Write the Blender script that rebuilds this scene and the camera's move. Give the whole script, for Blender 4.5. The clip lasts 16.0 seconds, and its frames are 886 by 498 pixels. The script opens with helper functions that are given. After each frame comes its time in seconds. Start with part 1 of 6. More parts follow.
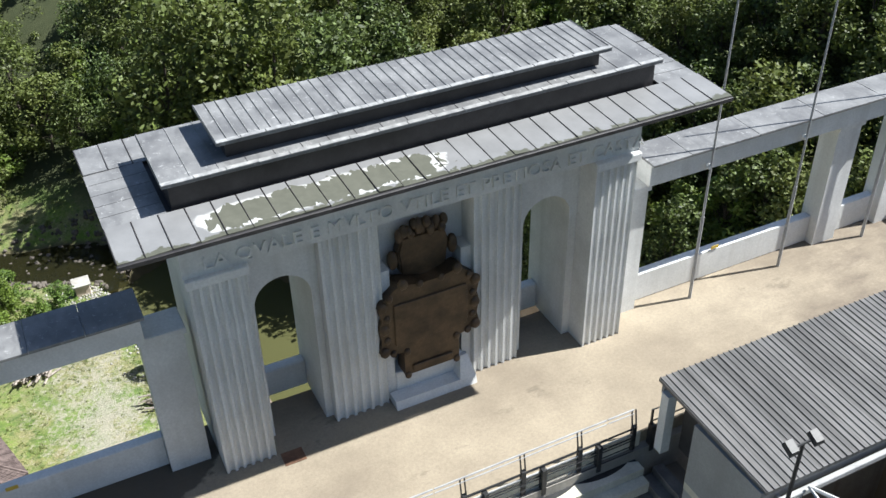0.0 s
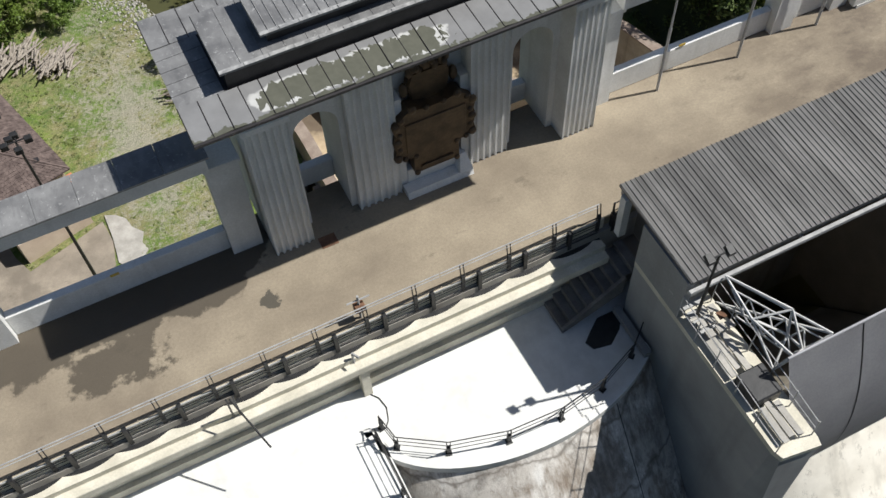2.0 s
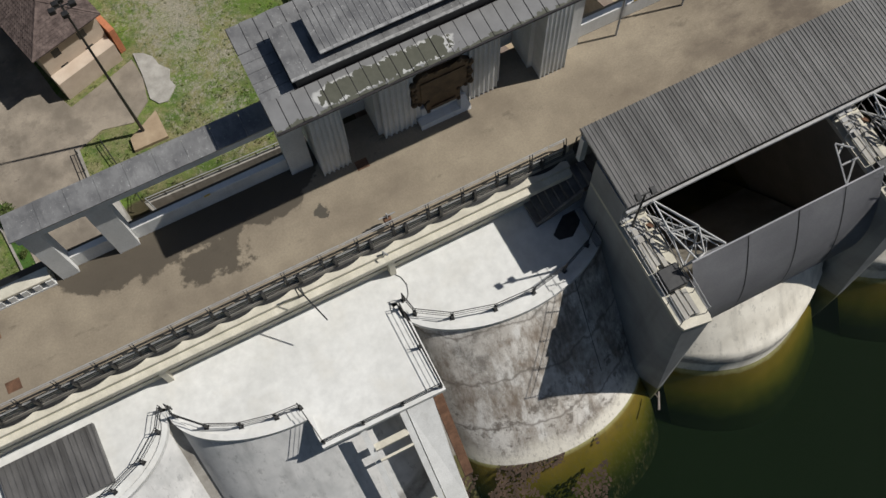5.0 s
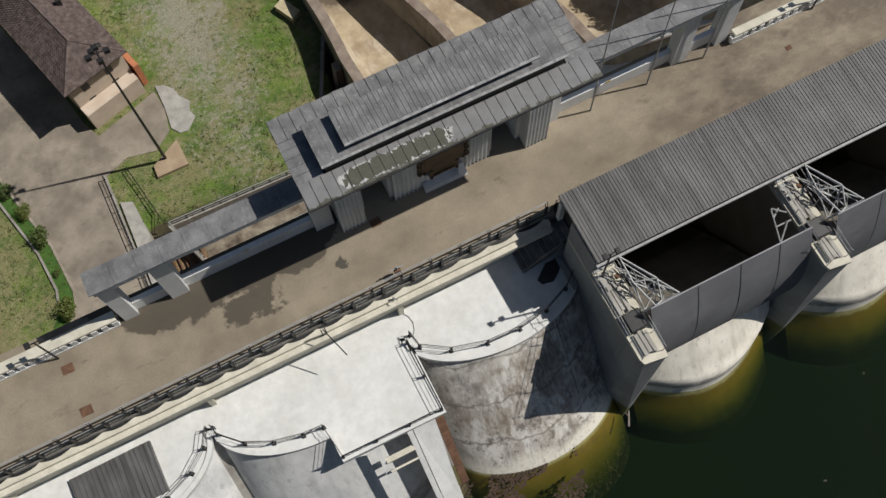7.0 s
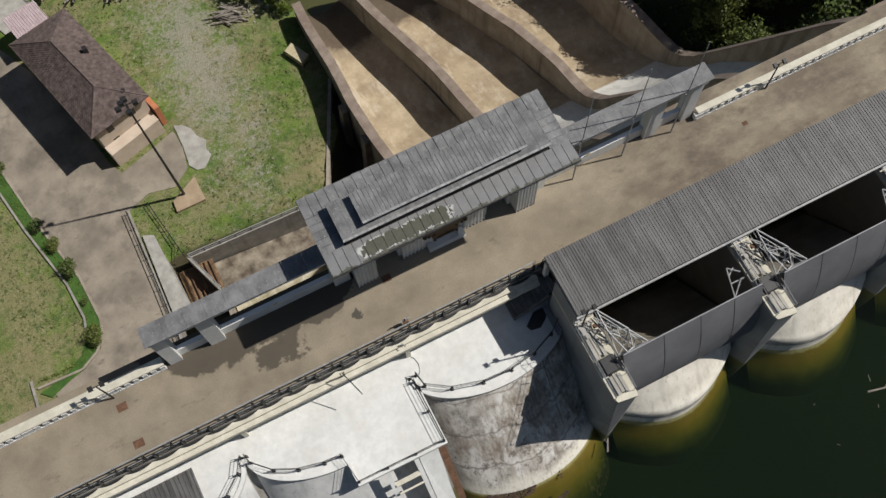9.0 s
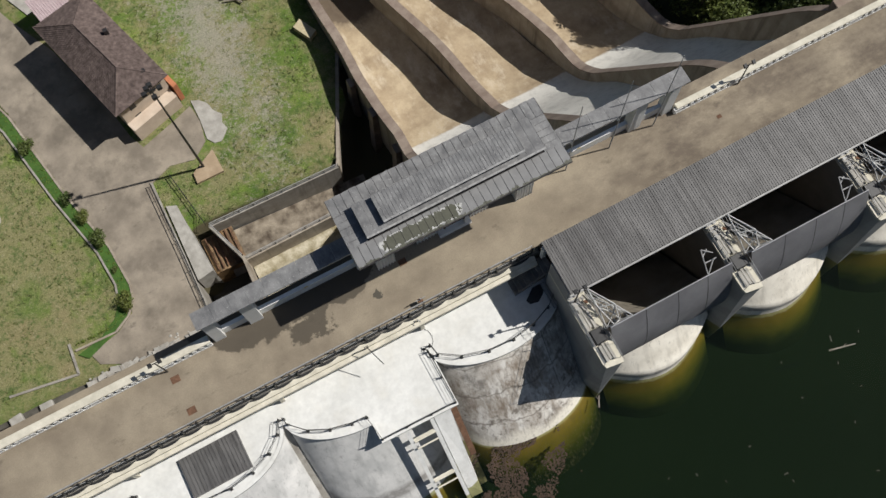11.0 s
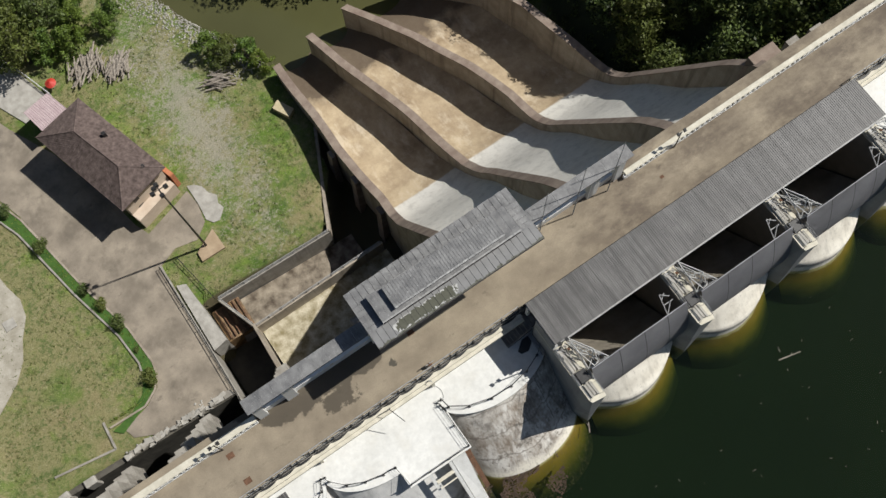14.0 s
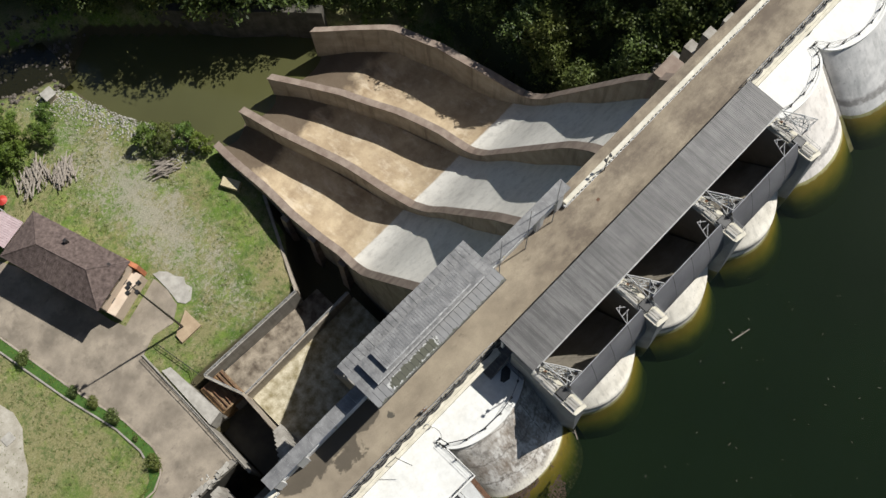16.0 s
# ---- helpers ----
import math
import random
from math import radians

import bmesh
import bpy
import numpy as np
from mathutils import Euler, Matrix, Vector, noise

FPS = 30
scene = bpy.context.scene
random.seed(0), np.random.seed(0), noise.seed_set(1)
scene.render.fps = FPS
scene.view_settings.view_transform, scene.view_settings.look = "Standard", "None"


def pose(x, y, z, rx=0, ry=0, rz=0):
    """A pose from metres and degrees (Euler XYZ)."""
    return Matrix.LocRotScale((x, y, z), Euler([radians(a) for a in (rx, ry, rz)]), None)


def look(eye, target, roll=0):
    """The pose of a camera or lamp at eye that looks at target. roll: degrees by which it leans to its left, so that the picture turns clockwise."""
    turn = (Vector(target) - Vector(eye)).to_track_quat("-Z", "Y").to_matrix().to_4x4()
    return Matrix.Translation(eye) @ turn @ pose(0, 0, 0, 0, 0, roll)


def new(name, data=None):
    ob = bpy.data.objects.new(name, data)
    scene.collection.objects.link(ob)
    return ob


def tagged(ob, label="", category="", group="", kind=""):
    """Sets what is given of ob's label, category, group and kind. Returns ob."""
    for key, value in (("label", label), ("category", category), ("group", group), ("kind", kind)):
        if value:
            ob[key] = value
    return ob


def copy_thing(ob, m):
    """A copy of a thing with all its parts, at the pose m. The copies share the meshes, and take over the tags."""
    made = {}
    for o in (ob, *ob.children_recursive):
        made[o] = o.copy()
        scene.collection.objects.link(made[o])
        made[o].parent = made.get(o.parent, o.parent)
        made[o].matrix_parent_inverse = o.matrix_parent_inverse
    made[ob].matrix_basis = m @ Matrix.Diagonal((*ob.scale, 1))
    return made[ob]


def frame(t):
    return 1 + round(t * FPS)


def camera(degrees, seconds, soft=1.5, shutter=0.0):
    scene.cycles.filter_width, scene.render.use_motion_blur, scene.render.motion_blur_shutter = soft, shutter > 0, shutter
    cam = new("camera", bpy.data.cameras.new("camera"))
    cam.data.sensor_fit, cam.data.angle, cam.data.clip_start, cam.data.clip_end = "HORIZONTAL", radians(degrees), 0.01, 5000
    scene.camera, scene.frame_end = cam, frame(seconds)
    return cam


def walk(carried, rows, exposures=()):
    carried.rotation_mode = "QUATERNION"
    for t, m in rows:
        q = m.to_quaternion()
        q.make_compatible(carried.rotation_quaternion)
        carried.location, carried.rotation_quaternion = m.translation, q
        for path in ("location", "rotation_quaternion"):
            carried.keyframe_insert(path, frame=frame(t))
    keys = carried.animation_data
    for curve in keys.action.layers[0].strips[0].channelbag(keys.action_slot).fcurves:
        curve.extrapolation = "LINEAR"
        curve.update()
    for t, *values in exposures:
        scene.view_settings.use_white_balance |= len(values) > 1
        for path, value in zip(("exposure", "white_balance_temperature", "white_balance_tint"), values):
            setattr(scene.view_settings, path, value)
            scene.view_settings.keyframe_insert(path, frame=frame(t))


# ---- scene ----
cam = camera(48.0, 16.0)
PATH = [
    (0, (0.469, 0.412, 23.112), (7.454, 14.995, 11.342), -1.23),
    (0.5, (0.486, 0.098, 25.219), (6.730, 13.436, 11.687), -1.50),
    (1, (0.464, -0.076, 27.419), (6.046, 12.103, 12.570), -2.21),
    (1.5, (0.415, -0.169, 29.696), (5.428, 10.891, 13.804), -2.41),
    (2, (0.351, -0.221, 32.036), (4.903, 9.819, 15.349), -2.57),
    (2.5, (0.279, -0.261, 34.427), (4.357, 8.855, 17.099), -2.81),
    (3, (0.205, -0.308, 36.857), (3.796, 7.881, 18.968), -3.32),
    (3.5, (0.134, -0.372, 39.320), (3.336, 7.012, 21.011), -3.60),
    (4, (0.070, -0.455, 41.806), (3.056, 6.450, 23.275), -3.58),
    (6.3, (-0.133, -0.945, 53.410), (2.598, 5.292, 34.605), -3.31),
    (6.5, (-0.145, -0.979, 54.426), (2.591, 5.278, 35.628), -3.21),
    (7, (-0.176, -1.046, 56.967), (2.591, 5.233, 38.181), -3.14),
    (7.5, (-0.208, -1.080, 59.512), (2.572, 5.164, 40.716), -2.93),
    (8, (-0.245, -1.077, 62.058), (2.573, 5.178, 43.272), -2.81),
    (8.5, (-0.290, -1.031, 64.608), (2.566, 5.244, 45.834), -2.60),
    (8.7, (-0.310, -1.001, 65.628), (2.561, 5.310, 46.868), -2.51),
    (10.8, (-0.660, -0.283, 76.377), (1.760, 5.128, 57.275), -4.03),
    (11, (-0.707, -0.182, 77.403), (1.625, 5.032, 58.236), -3.90),
    (11.5, (-0.835, 0.089, 79.972), (1.318, 4.939, 60.689), -4.37),
    (12, (-0.974, 0.384, 82.542), (1.146, 5.075, 63.216), -4.09),
    (12.5, (-1.122, 0.699, 85.111), (1.084, 5.473, 65.815), -3.75),
    (13, (-1.271, 1.037, 87.677), (1.033, 5.927, 68.422), -4.56),
    (13.5, (-1.416, 1.402, 90.236), (1.154, 6.484, 71.064), -4.79),
    (14, (-1.545, 1.806, 92.783), (1.365, 6.896, 73.662), -5.07),
    (14.5, (-1.648, 2.267, 95.312), (1.533, 7.195, 76.191), -5.14),
    (15, (-1.710, 2.816, 97.815), (1.696, 7.572, 78.689), -5.77),
    (15.5, (-1.714, 3.492, 100.283), (1.882, 8.091, 81.154), -5.93),
    (16, (-1.641, 4.352, 102.707), (2.172, 8.849, 83.596), -5.78),
]
walk(cam, [(t, look(eye, target, roll)) for t, eye, target, roll in PATH],
     exposures=[(0, 1.24, 5950, 8), (0.5, 1.17, 6020, 8), (1.0, 0.92, 6070, 9), (1.5, 0.65, 6150, 9), (2.5, 0.2, 6230, 10), (3.5, -0.07, 6280, 10), (4.5, -0.2, 6300, 10), (7.0, -0.22, 6330, 10), (9.0, -0.14, 6330, 10), (11.0, -0.02, 6330, 10), (13.0, 0.0, 6340, 9), (14.5, 0.15, 6340, 9), (16.0, 0.26, 6320, 9)])


# ---- world, sun ----
SUN = Vector((0.746, -0.17, 1.0)).normalized()
world = bpy.data.worlds.new("world")
scene.world = world
world.use_nodes = True
wn = world.node_tree
sky = wn.nodes.new("ShaderNodeTexSky")
sky.sky_type, sky.sun_disc = "NISHITA", False
sky.sun_elevation = math.asin(SUN.z)
sky.sun_rotation = math.atan2(SUN.x, SUN.y)
wn.links.new(sky.outputs[0], wn.nodes["Background"].inputs[0])
wn.nodes["Background"].inputs[1].default_value = 0.05
sun_data = bpy.data.lights.new("sun", "SUN")
sun_data.energy, sun_data.angle, sun_data.color = 5.0, radians(0.53), (1.0, 0.95, 0.87)
sun = new("sun", sun_data)
sun.matrix_world = look(SUN * 300, (0, 0, 0))


# ---- materials ----
class Nodes:
    """A short hand for node materials in metres of the world."""

    def __init__(self, name, rough=0.8, metal=0.0):
        self.mat = bpy.data.materials.new(name)
        self.mat.use_nodes = True
        self.t = self.mat.node_tree
        self.p = self.t.nodes["Principled BSDF"]
        self.p.inputs["Roughness"].default_value = rough
        self.p.inputs["Metallic"].default_value = metal
        self.geo = self.t.nodes.new("ShaderNodeNewGeometry")
        self.pos = self.geo.outputs["Position"]

    def n(self, kind, **inputs):
        node = self.t.nodes.new(kind)
        for key, value in inputs.items():
            self.put(node.inputs[key.replace("_", " ")], value)
        return node

    def put(self, socket, value):
        if hasattr(value, "is_output"):
            self.t.links.new(value, socket)
        else:
            socket.default_value = value

    def vec(self, sx, sy, sz):
        node = self.t.nodes.new("ShaderNodeVectorMath")
        node.operation = "MULTIPLY"
        self.t.links.new(self.pos, node.inputs[0])
        node.inputs[1].default_value = (sx, sy, sz)
        return node.outputs[0]

    def noise(self, scale, detail=5.0, stretch=(1, 1, 1), rough=0.6, warp=0.0):
        node = self.n("ShaderNodeTexNoise", Scale=scale, Detail=detail, Roughness=rough, Distortion=warp)
        self.put(node.inputs["Vector"], self.vec(*stretch))
        return node.outputs["Fac"]

    def ramp(self, fac, *stops):
        node = self.t.nodes.new("ShaderNodeValToRGB")
        self.put(node.inputs[0], fac)
        e = node.color_ramp.elements
        while len(e) < len(stops):
            e.new(0.5)
        for k, (at, c) in enumerate(stops):
            e[k].position = at
            e[k].color = (c, c, c, 1) if isinstance(c, (int, float)) else (*c, 1)
        return node.outputs[0]

    def mix(self, fac, a, b, kind="MIX"):
        node = self.t.nodes.new("ShaderNodeMix")
        node.data_type, node.blend_type = "RGBA", kind
        self.put(node.inputs[0], fac)
        for k, v in ((6, a), (7, b)):
            self.put(node.inputs[k], v if hasattr(v, "is_output") else (*v, 1))
        return node.outputs[2]

    def math(self, op, a, b=0.0):
        node = self.t.nodes.new("ShaderNodeMath")
        node.operation = op
        self.put(node.inputs[0], a)
        self.put(node.inputs[1], b)
        return node.outputs[0]

    def axis(self, k):
        node = self.t.nodes.new("ShaderNodeSeparateXYZ")
        self.t.links.new(self.pos, node.inputs[0])
        return node.outputs[k]

    def random(self):
        return self.t.nodes.new("ShaderNodeObjectInfo").outputs["Random"]

    def island(self):
        return self.geo.outputs["Random Per Island"]

    def done(self, colour, bump=None, strength=0.3, distance=0.02, rough=None):
        self.put(self.p.inputs["Base Color"], colour if hasattr(colour, "is_output") else (*colour, 1))
        if bump is not None:
            b = self.n("ShaderNodeBump", Strength=strength, Distance=distance, Height=bump)
            self.put(self.p.inputs["Normal"], b.outputs[0])
        if rough is not None:
            self.put(self.p.inputs["Roughness"], rough)
        return self.mat


def mottled(name, dark, light, scale=1.2, rough=0.85, streak=None, metal=0.0, grain=14.0, bump=0.25, low=0.35, high=0.68):
    """A surface of two tones with a broad and a fine variation, and drip streaks where asked for."""
    m = Nodes(name, rough, metal)
    c = m.mix(m.ramp(m.noise(scale, 6), (low, 0.0), (high, 1.0)), dark, light)
    fine = m.noise(grain, 4)
    c = m.mix(m.ramp(fine, (0.3, 0.35), (0.7, 0.0)), c, tuple(v * 0.6 for v in dark))
    if streak:
        s = m.ramp(m.noise(streak[0], 4, (1, 1, 0.06)), (0.52, 0.0), (0.7, streak[1]))
        c = m.mix(s, c, streak[2])
    return m.done(c, fine, bump)


WHITE = mottled("white_paint", (0.60, 0.60, 0.58), (0.74, 0.74, 0.72), 0.6, 0.75, (1.6, 0.35, (0.42, 0.41, 0.38)))
DECK = mottled("white_deck_coating", (0.61, 0.61, 0.585), (0.73, 0.73, 0.705), 0.3, 0.65, (0.5, 0.25, (0.55, 0.52, 0.45)), 0.0, 2.0, 0.1)
CREAM = mottled("cream_concrete", (0.50, 0.47, 0.38), (0.70, 0.66, 0.55), 0.9, 0.85)
CONCRETE = mottled("concrete", (0.24, 0.22, 0.19), (0.40, 0.38, 0.34), 0.5, 0.9, (1.2, 0.5, (0.14, 0.12, 0.10)))
DIRTY = mottled("weathered_concrete_cap", (0.20, 0.15, 0.12), (0.33, 0.27, 0.22), 0.6, 0.9)
def zinc_material():
    """Dull old zinc: cloudy greys with pale lichen specks."""
    m = Nodes("zinc_sheet", 0.45)
    c = m.mix(m.ramp(m.noise(0.9, 6), (0.35, 0.0), (0.68, 1.0)), (0.115, 0.115, 0.117), (0.225, 0.225, 0.223))
    c = m.mix(m.ramp(m.noise(3.0, 6, (1, 0.3, 1), rough=0.7), (0.5, 0.0), (0.65, 0.5)), c, (0.085, 0.085, 0.087))
    c = m.mix(m.ramp(m.noise(5.5, 6, rough=0.85), (0.58, 0.0), (0.66, 0.7)), c, (0.46, 0.46, 0.45))
    return m.done(c, m.noise(8.0, 4), 0.15)


ROOF = zinc_material()
def ribbed_material():
    """Weathered profiled sheet: grime drawn out along the ribs, paler worn stretches."""
    m = Nodes("ribbed_grey_sheet", 0.5)
    c = m.mix(m.ramp(m.noise(0.5, 6), (0.35, 0.0), (0.65, 1.0)), (0.075, 0.073, 0.072), (0.125, 0.121, 0.118))
    c = m.mix(m.ramp(m.noise(2.2, 4, (1, 0.04, 0.04), rough=0.7), (0.45, 0.0), (0.6, 0.75)), c, (0.045, 0.043, 0.042))
    c = m.mix(m.ramp(m.noise(3.1, 4, (1, 0.09, 0.09), rough=0.7), (0.56, 0.0), (0.68, 0.6)), c, (0.15, 0.146, 0.142))
    return m.done(c, m.noise(6.0, 4), 0.15)


RIB = ribbed_material()
BLACK = mottled("black_painted_steel", (0.012, 0.012, 0.013), (0.03, 0.03, 0.03), 3.0, 0.5)
STEEL = mottled("grey_steel", (0.28, 0.28, 0.28), (0.42, 0.42, 0.41), 2.0, 0.5)
PALESTEEL = mottled("pale_galvanised_steel", (0.42, 0.42, 0.41), (0.60, 0.60, 0.58), 2.0, 0.5)
GATE = mottled("grey_gate_paint", (0.27, 0.27, 0.285), (0.36, 0.36, 0.375), 0.35, 0.6)
BRONZE = mottled("brown_bronze", (0.05, 0.032, 0.018), (0.13, 0.085, 0.045), 1.6, 0.55, None, 0.3, 9.0, 0.5)
TILE = mottled("roof_tile", (0.07, 0.05, 0.045), (0.185, 0.14, 0.125), 1.6, 0.9)
PLASTER = mottled("cream_plaster", (0.52, 0.42, 0.33), (0.62, 0.52, 0.42), 0.7, 0.9)
ROCK = mottled("rock", (0.16, 0.14, 0.12), (0.36, 0.34, 0.31), 0.7, 0.95)
def murk(name, rough, tint, body, share, gloss=0.5):
    """A sheet of murky water: part of the light goes on downwards, tinted."""
    m = Nodes(name, rough)
    m.p.inputs["Specular IOR Level"].default_value = gloss
    wave = m.noise(1.2, 3, (1, 1, 1))
    m.done(m.mix(m.noise(0.05, 3), tuple(v * 0.75 for v in body), tuple(v * 1.25 for v in body)), wave, 0.05)
    clear = m.n("ShaderNodeBsdfTransparent", Color=(*tint, 1))
    mixer = m.n("ShaderNodeMixShader", Fac=share)
    m.t.links.new(m.p.outputs[0], mixer.inputs[1])
    m.t.links.new(clear.outputs[0], mixer.inputs[2])
    m.t.links.new(mixer.outputs[0], m.t.nodes["Material Output"].inputs[0])
    return m.mat


WATER = murk("lake_surface", 0.08, (0.85, 0.84, 0.6), (0.010, 0.018, 0.0125), 0.8)
MURK = murk("lake_depth", 0.9, (0.75, 0.72, 0.3), (0.008, 0.0155, 0.010), 0.0, 0.0)
SHALLOW = murk("stream_surface", 0.1, (0.7, 0.7, 0.35), (0.014, 0.014, 0.007), 0.25)
POOL = murk("pool_surface", 0.1, (0.7, 0.7, 0.35), (0.085, 0.086, 0.036), 0.15)


def ground_material():
    """Grass with dry and stony patches; woodland soil on the slopes."""
    m = Nodes("grass", 0.95)
    green = m.mix(m.ramp(m.noise(0.35, 6), (0.35, 0.0), (0.65, 1.0)), (0.07, 0.135, 0.014), (0.17, 0.245, 0.036))
    dry = m.mix(m.noise(2.5, 5), (0.17, 0.155, 0.06), (0.32, 0.285, 0.155))
    west = m.ramp(m.math("MULTIPLY", m.math("ADD", m.axis(0), 30.0), -0.2), (0.0, 0.0), (1.0, 0.11))
    c = m.mix(m.ramp(m.math("ADD", m.noise(0.16, 7, rough=0.75), west), (0.42, 0.0), (0.56, 0.9)), green, dry)
    bare = m.ramp(m.noise(0.09, 6, rough=0.7), (0.52, 0.0), (0.64, 0.55))
    c = m.mix(bare, c, m.mix(m.noise(1.2, 6, rough=0.8), (0.20, 0.14, 0.07), (0.36, 0.30, 0.17)))
    lush = m.ramp(m.noise(0.13, 5, (1, 1, 1), warp=0.5), (0.54, 0.0), (0.66, 0.7))
    c = m.mix(lush, c, m.mix(m.noise(1.8, 6), (0.055, 0.12, 0.01), (0.14, 0.235, 0.022)))
    speck = m.ramp(m.noise(1.6, 8, rough=0.85), (0.53, 0.0), (0.63, 0.6))
    c = m.mix(speck, c, (0.38, 0.34, 0.22))
    deep = m.ramp(m.noise(0.9, 8, rough=0.8), (0.5, 0.0), (0.62, 0.8))
    c = m.mix(deep, c, (0.055, 0.105, 0.018))
    stone = m.mix(m.noise(3.0, 6, rough=0.8), (0.16, 0.145, 0.105), (0.52, 0.48, 0.40))
    far = m.n("ShaderNodeVectorMath")
    far.operation = "DISTANCE"
    m.put(far.inputs[0], m.vec(2.2, 0.5, 0))
    far.inputs[1].default_value = (-0.1 * 2.2, 83 * 0.5, 0)
    spot = m.math("SUBTRACT", 1.0, m.math("MULTIPLY", far.outputs["Value"], 0.056))
    patch = m.math("ADD", spot, m.math("MULTIPLY", m.math("ADD", m.math("SUBTRACT", m.noise(0.28, 8, rough=0.8), 0.5), m.math("MULTIPLY", m.math("SUBTRACT", m.noise(1.6, 8, rough=0.92), 0.5), 2.2)), 2.6))
    c = m.mix(m.ramp(patch, (0.3, 0.0), (0.8, 0.85)), c, stone)
    soil = m.mix(m.noise(0.8, 5), (0.02, 0.03, 0.008), (0.06, 0.065, 0.025))
    c = m.mix(m.ramp(m.math("MULTIPLY", m.math("ADD", m.axis(2), 55.0), 0.4), (0.0, 0.0), (1.0, 1.0)), c, soil)
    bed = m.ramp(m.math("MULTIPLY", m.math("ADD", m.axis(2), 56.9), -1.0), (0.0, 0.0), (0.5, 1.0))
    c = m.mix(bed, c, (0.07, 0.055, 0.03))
    tuft = m.noise(5.0, 6, rough=0.8)
    c = m.mix(m.ramp(tuft, (0.35, 0.5), (0.6, 0.0)), c, (0.03, 0.045, 0.01))
    return m.done(c, tuft, 0.8, 0.15)


def depth_fade(m):
    """Light lost in murky water, put into the colour: yellow-green above, black-green deeper."""
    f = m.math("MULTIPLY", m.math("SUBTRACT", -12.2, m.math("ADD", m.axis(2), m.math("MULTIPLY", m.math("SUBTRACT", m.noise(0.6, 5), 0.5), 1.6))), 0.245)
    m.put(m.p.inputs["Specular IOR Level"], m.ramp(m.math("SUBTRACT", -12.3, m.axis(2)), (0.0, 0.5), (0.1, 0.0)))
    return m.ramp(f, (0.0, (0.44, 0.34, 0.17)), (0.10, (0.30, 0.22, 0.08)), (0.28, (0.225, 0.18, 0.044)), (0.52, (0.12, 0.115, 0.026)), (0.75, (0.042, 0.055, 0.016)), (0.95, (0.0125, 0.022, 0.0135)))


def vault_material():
    """Old concrete: drips, dark scabs, rough horizontal lift lines, pale ring above the water."""
    m = Nodes("vault_concrete", 0.9)
    c = m.mix(m.ramp(m.noise(0.4, 6), (0.38, 0.0), (0.62, 1.0)), (0.42, 0.385, 0.34), (0.66, 0.63, 0.58))
    drip = m.ramp(m.noise(0.55, 6, (1, 0.5, 0.4), rough=0.65), (0.46, 0.0), (0.56, 0.8))
    comb = m.noise(3.2, 6, (1, 0.35, 0.16), rough=0.7)
    c = m.mix(m.math("MULTIPLY", drip, m.ramp(comb, (0.36, 1.0), (0.62, 0.25))), c, (0.15, 0.105, 0.065))
    grey = m.ramp(m.noise(0.42, 5, (1, 0.6, 0.6), warp=0.4), (0.52, 0.0), (0.6, 0.8))
    c = m.mix(m.math("MULTIPLY", grey, m.ramp(comb, (0.4, 0.95), (0.6, 0.2))), c, (0.15, 0.14, 0.125))
    chalk = m.ramp(m.noise(0.75, 6, (1, 0.4, 0.3), rough=0.7), (0.54, 0.0), (0.62, 0.85))
    c = m.mix(m.math("MULTIPLY", chalk, m.ramp(comb, (0.4, 0.4), (0.55, 1.0))), c, (0.70, 0.68, 0.64))
    z = m.math("ADD", m.axis(2), m.math("MULTIPLY", m.noise(0.45, 4), 1.8))
    low = m.ramp(m.math("MULTIPLY", m.math("ADD", z, 10.9), 0.5), (0.0, 1.0), (0.35, 0.0))
    scab = m.ramp(m.noise(0.8, 8, (1, 0.8, 0.8), rough=0.78), (0.53, 0.0), (0.58, 0.8))
    band = m.ramp(m.math("PINGPONG", m.math("ADD", z, 20.3), 1.4), (0.0, 1.0), (0.12, 0.0))
    c = m.mix(m.math("MULTIPLY", band, 0.75), c, (0.13, 0.11, 0.09))
    c = m.mix(m.math("MULTIPLY", m.ramp(m.math("MULTIPLY", m.math("ADD", z, 8.2), 0.5), (0.0, 1.0), (0.6, 0.45)), scab), c, (0.13, 0.11, 0.09))
    c = m.mix(low, c, (0.70, 0.66, 0.57))
    c = m.mix(m.ramp(m.math("SUBTRACT", -12.35, m.axis(2)), (0.0, 0.0), (0.25, 1.0)), c, depth_fade(m))
    flakes = m.ramp(m.noise(4.5, 8, (1, 0.5, 0.35), rough=0.8), (0.52, 0.0), (0.62, 0.5))
    c = m.mix(flakes, c, (0.17, 0.145, 0.12))
    return m.done(c, m.noise(3.5, 7, rough=0.75), 0.5, 0.06)


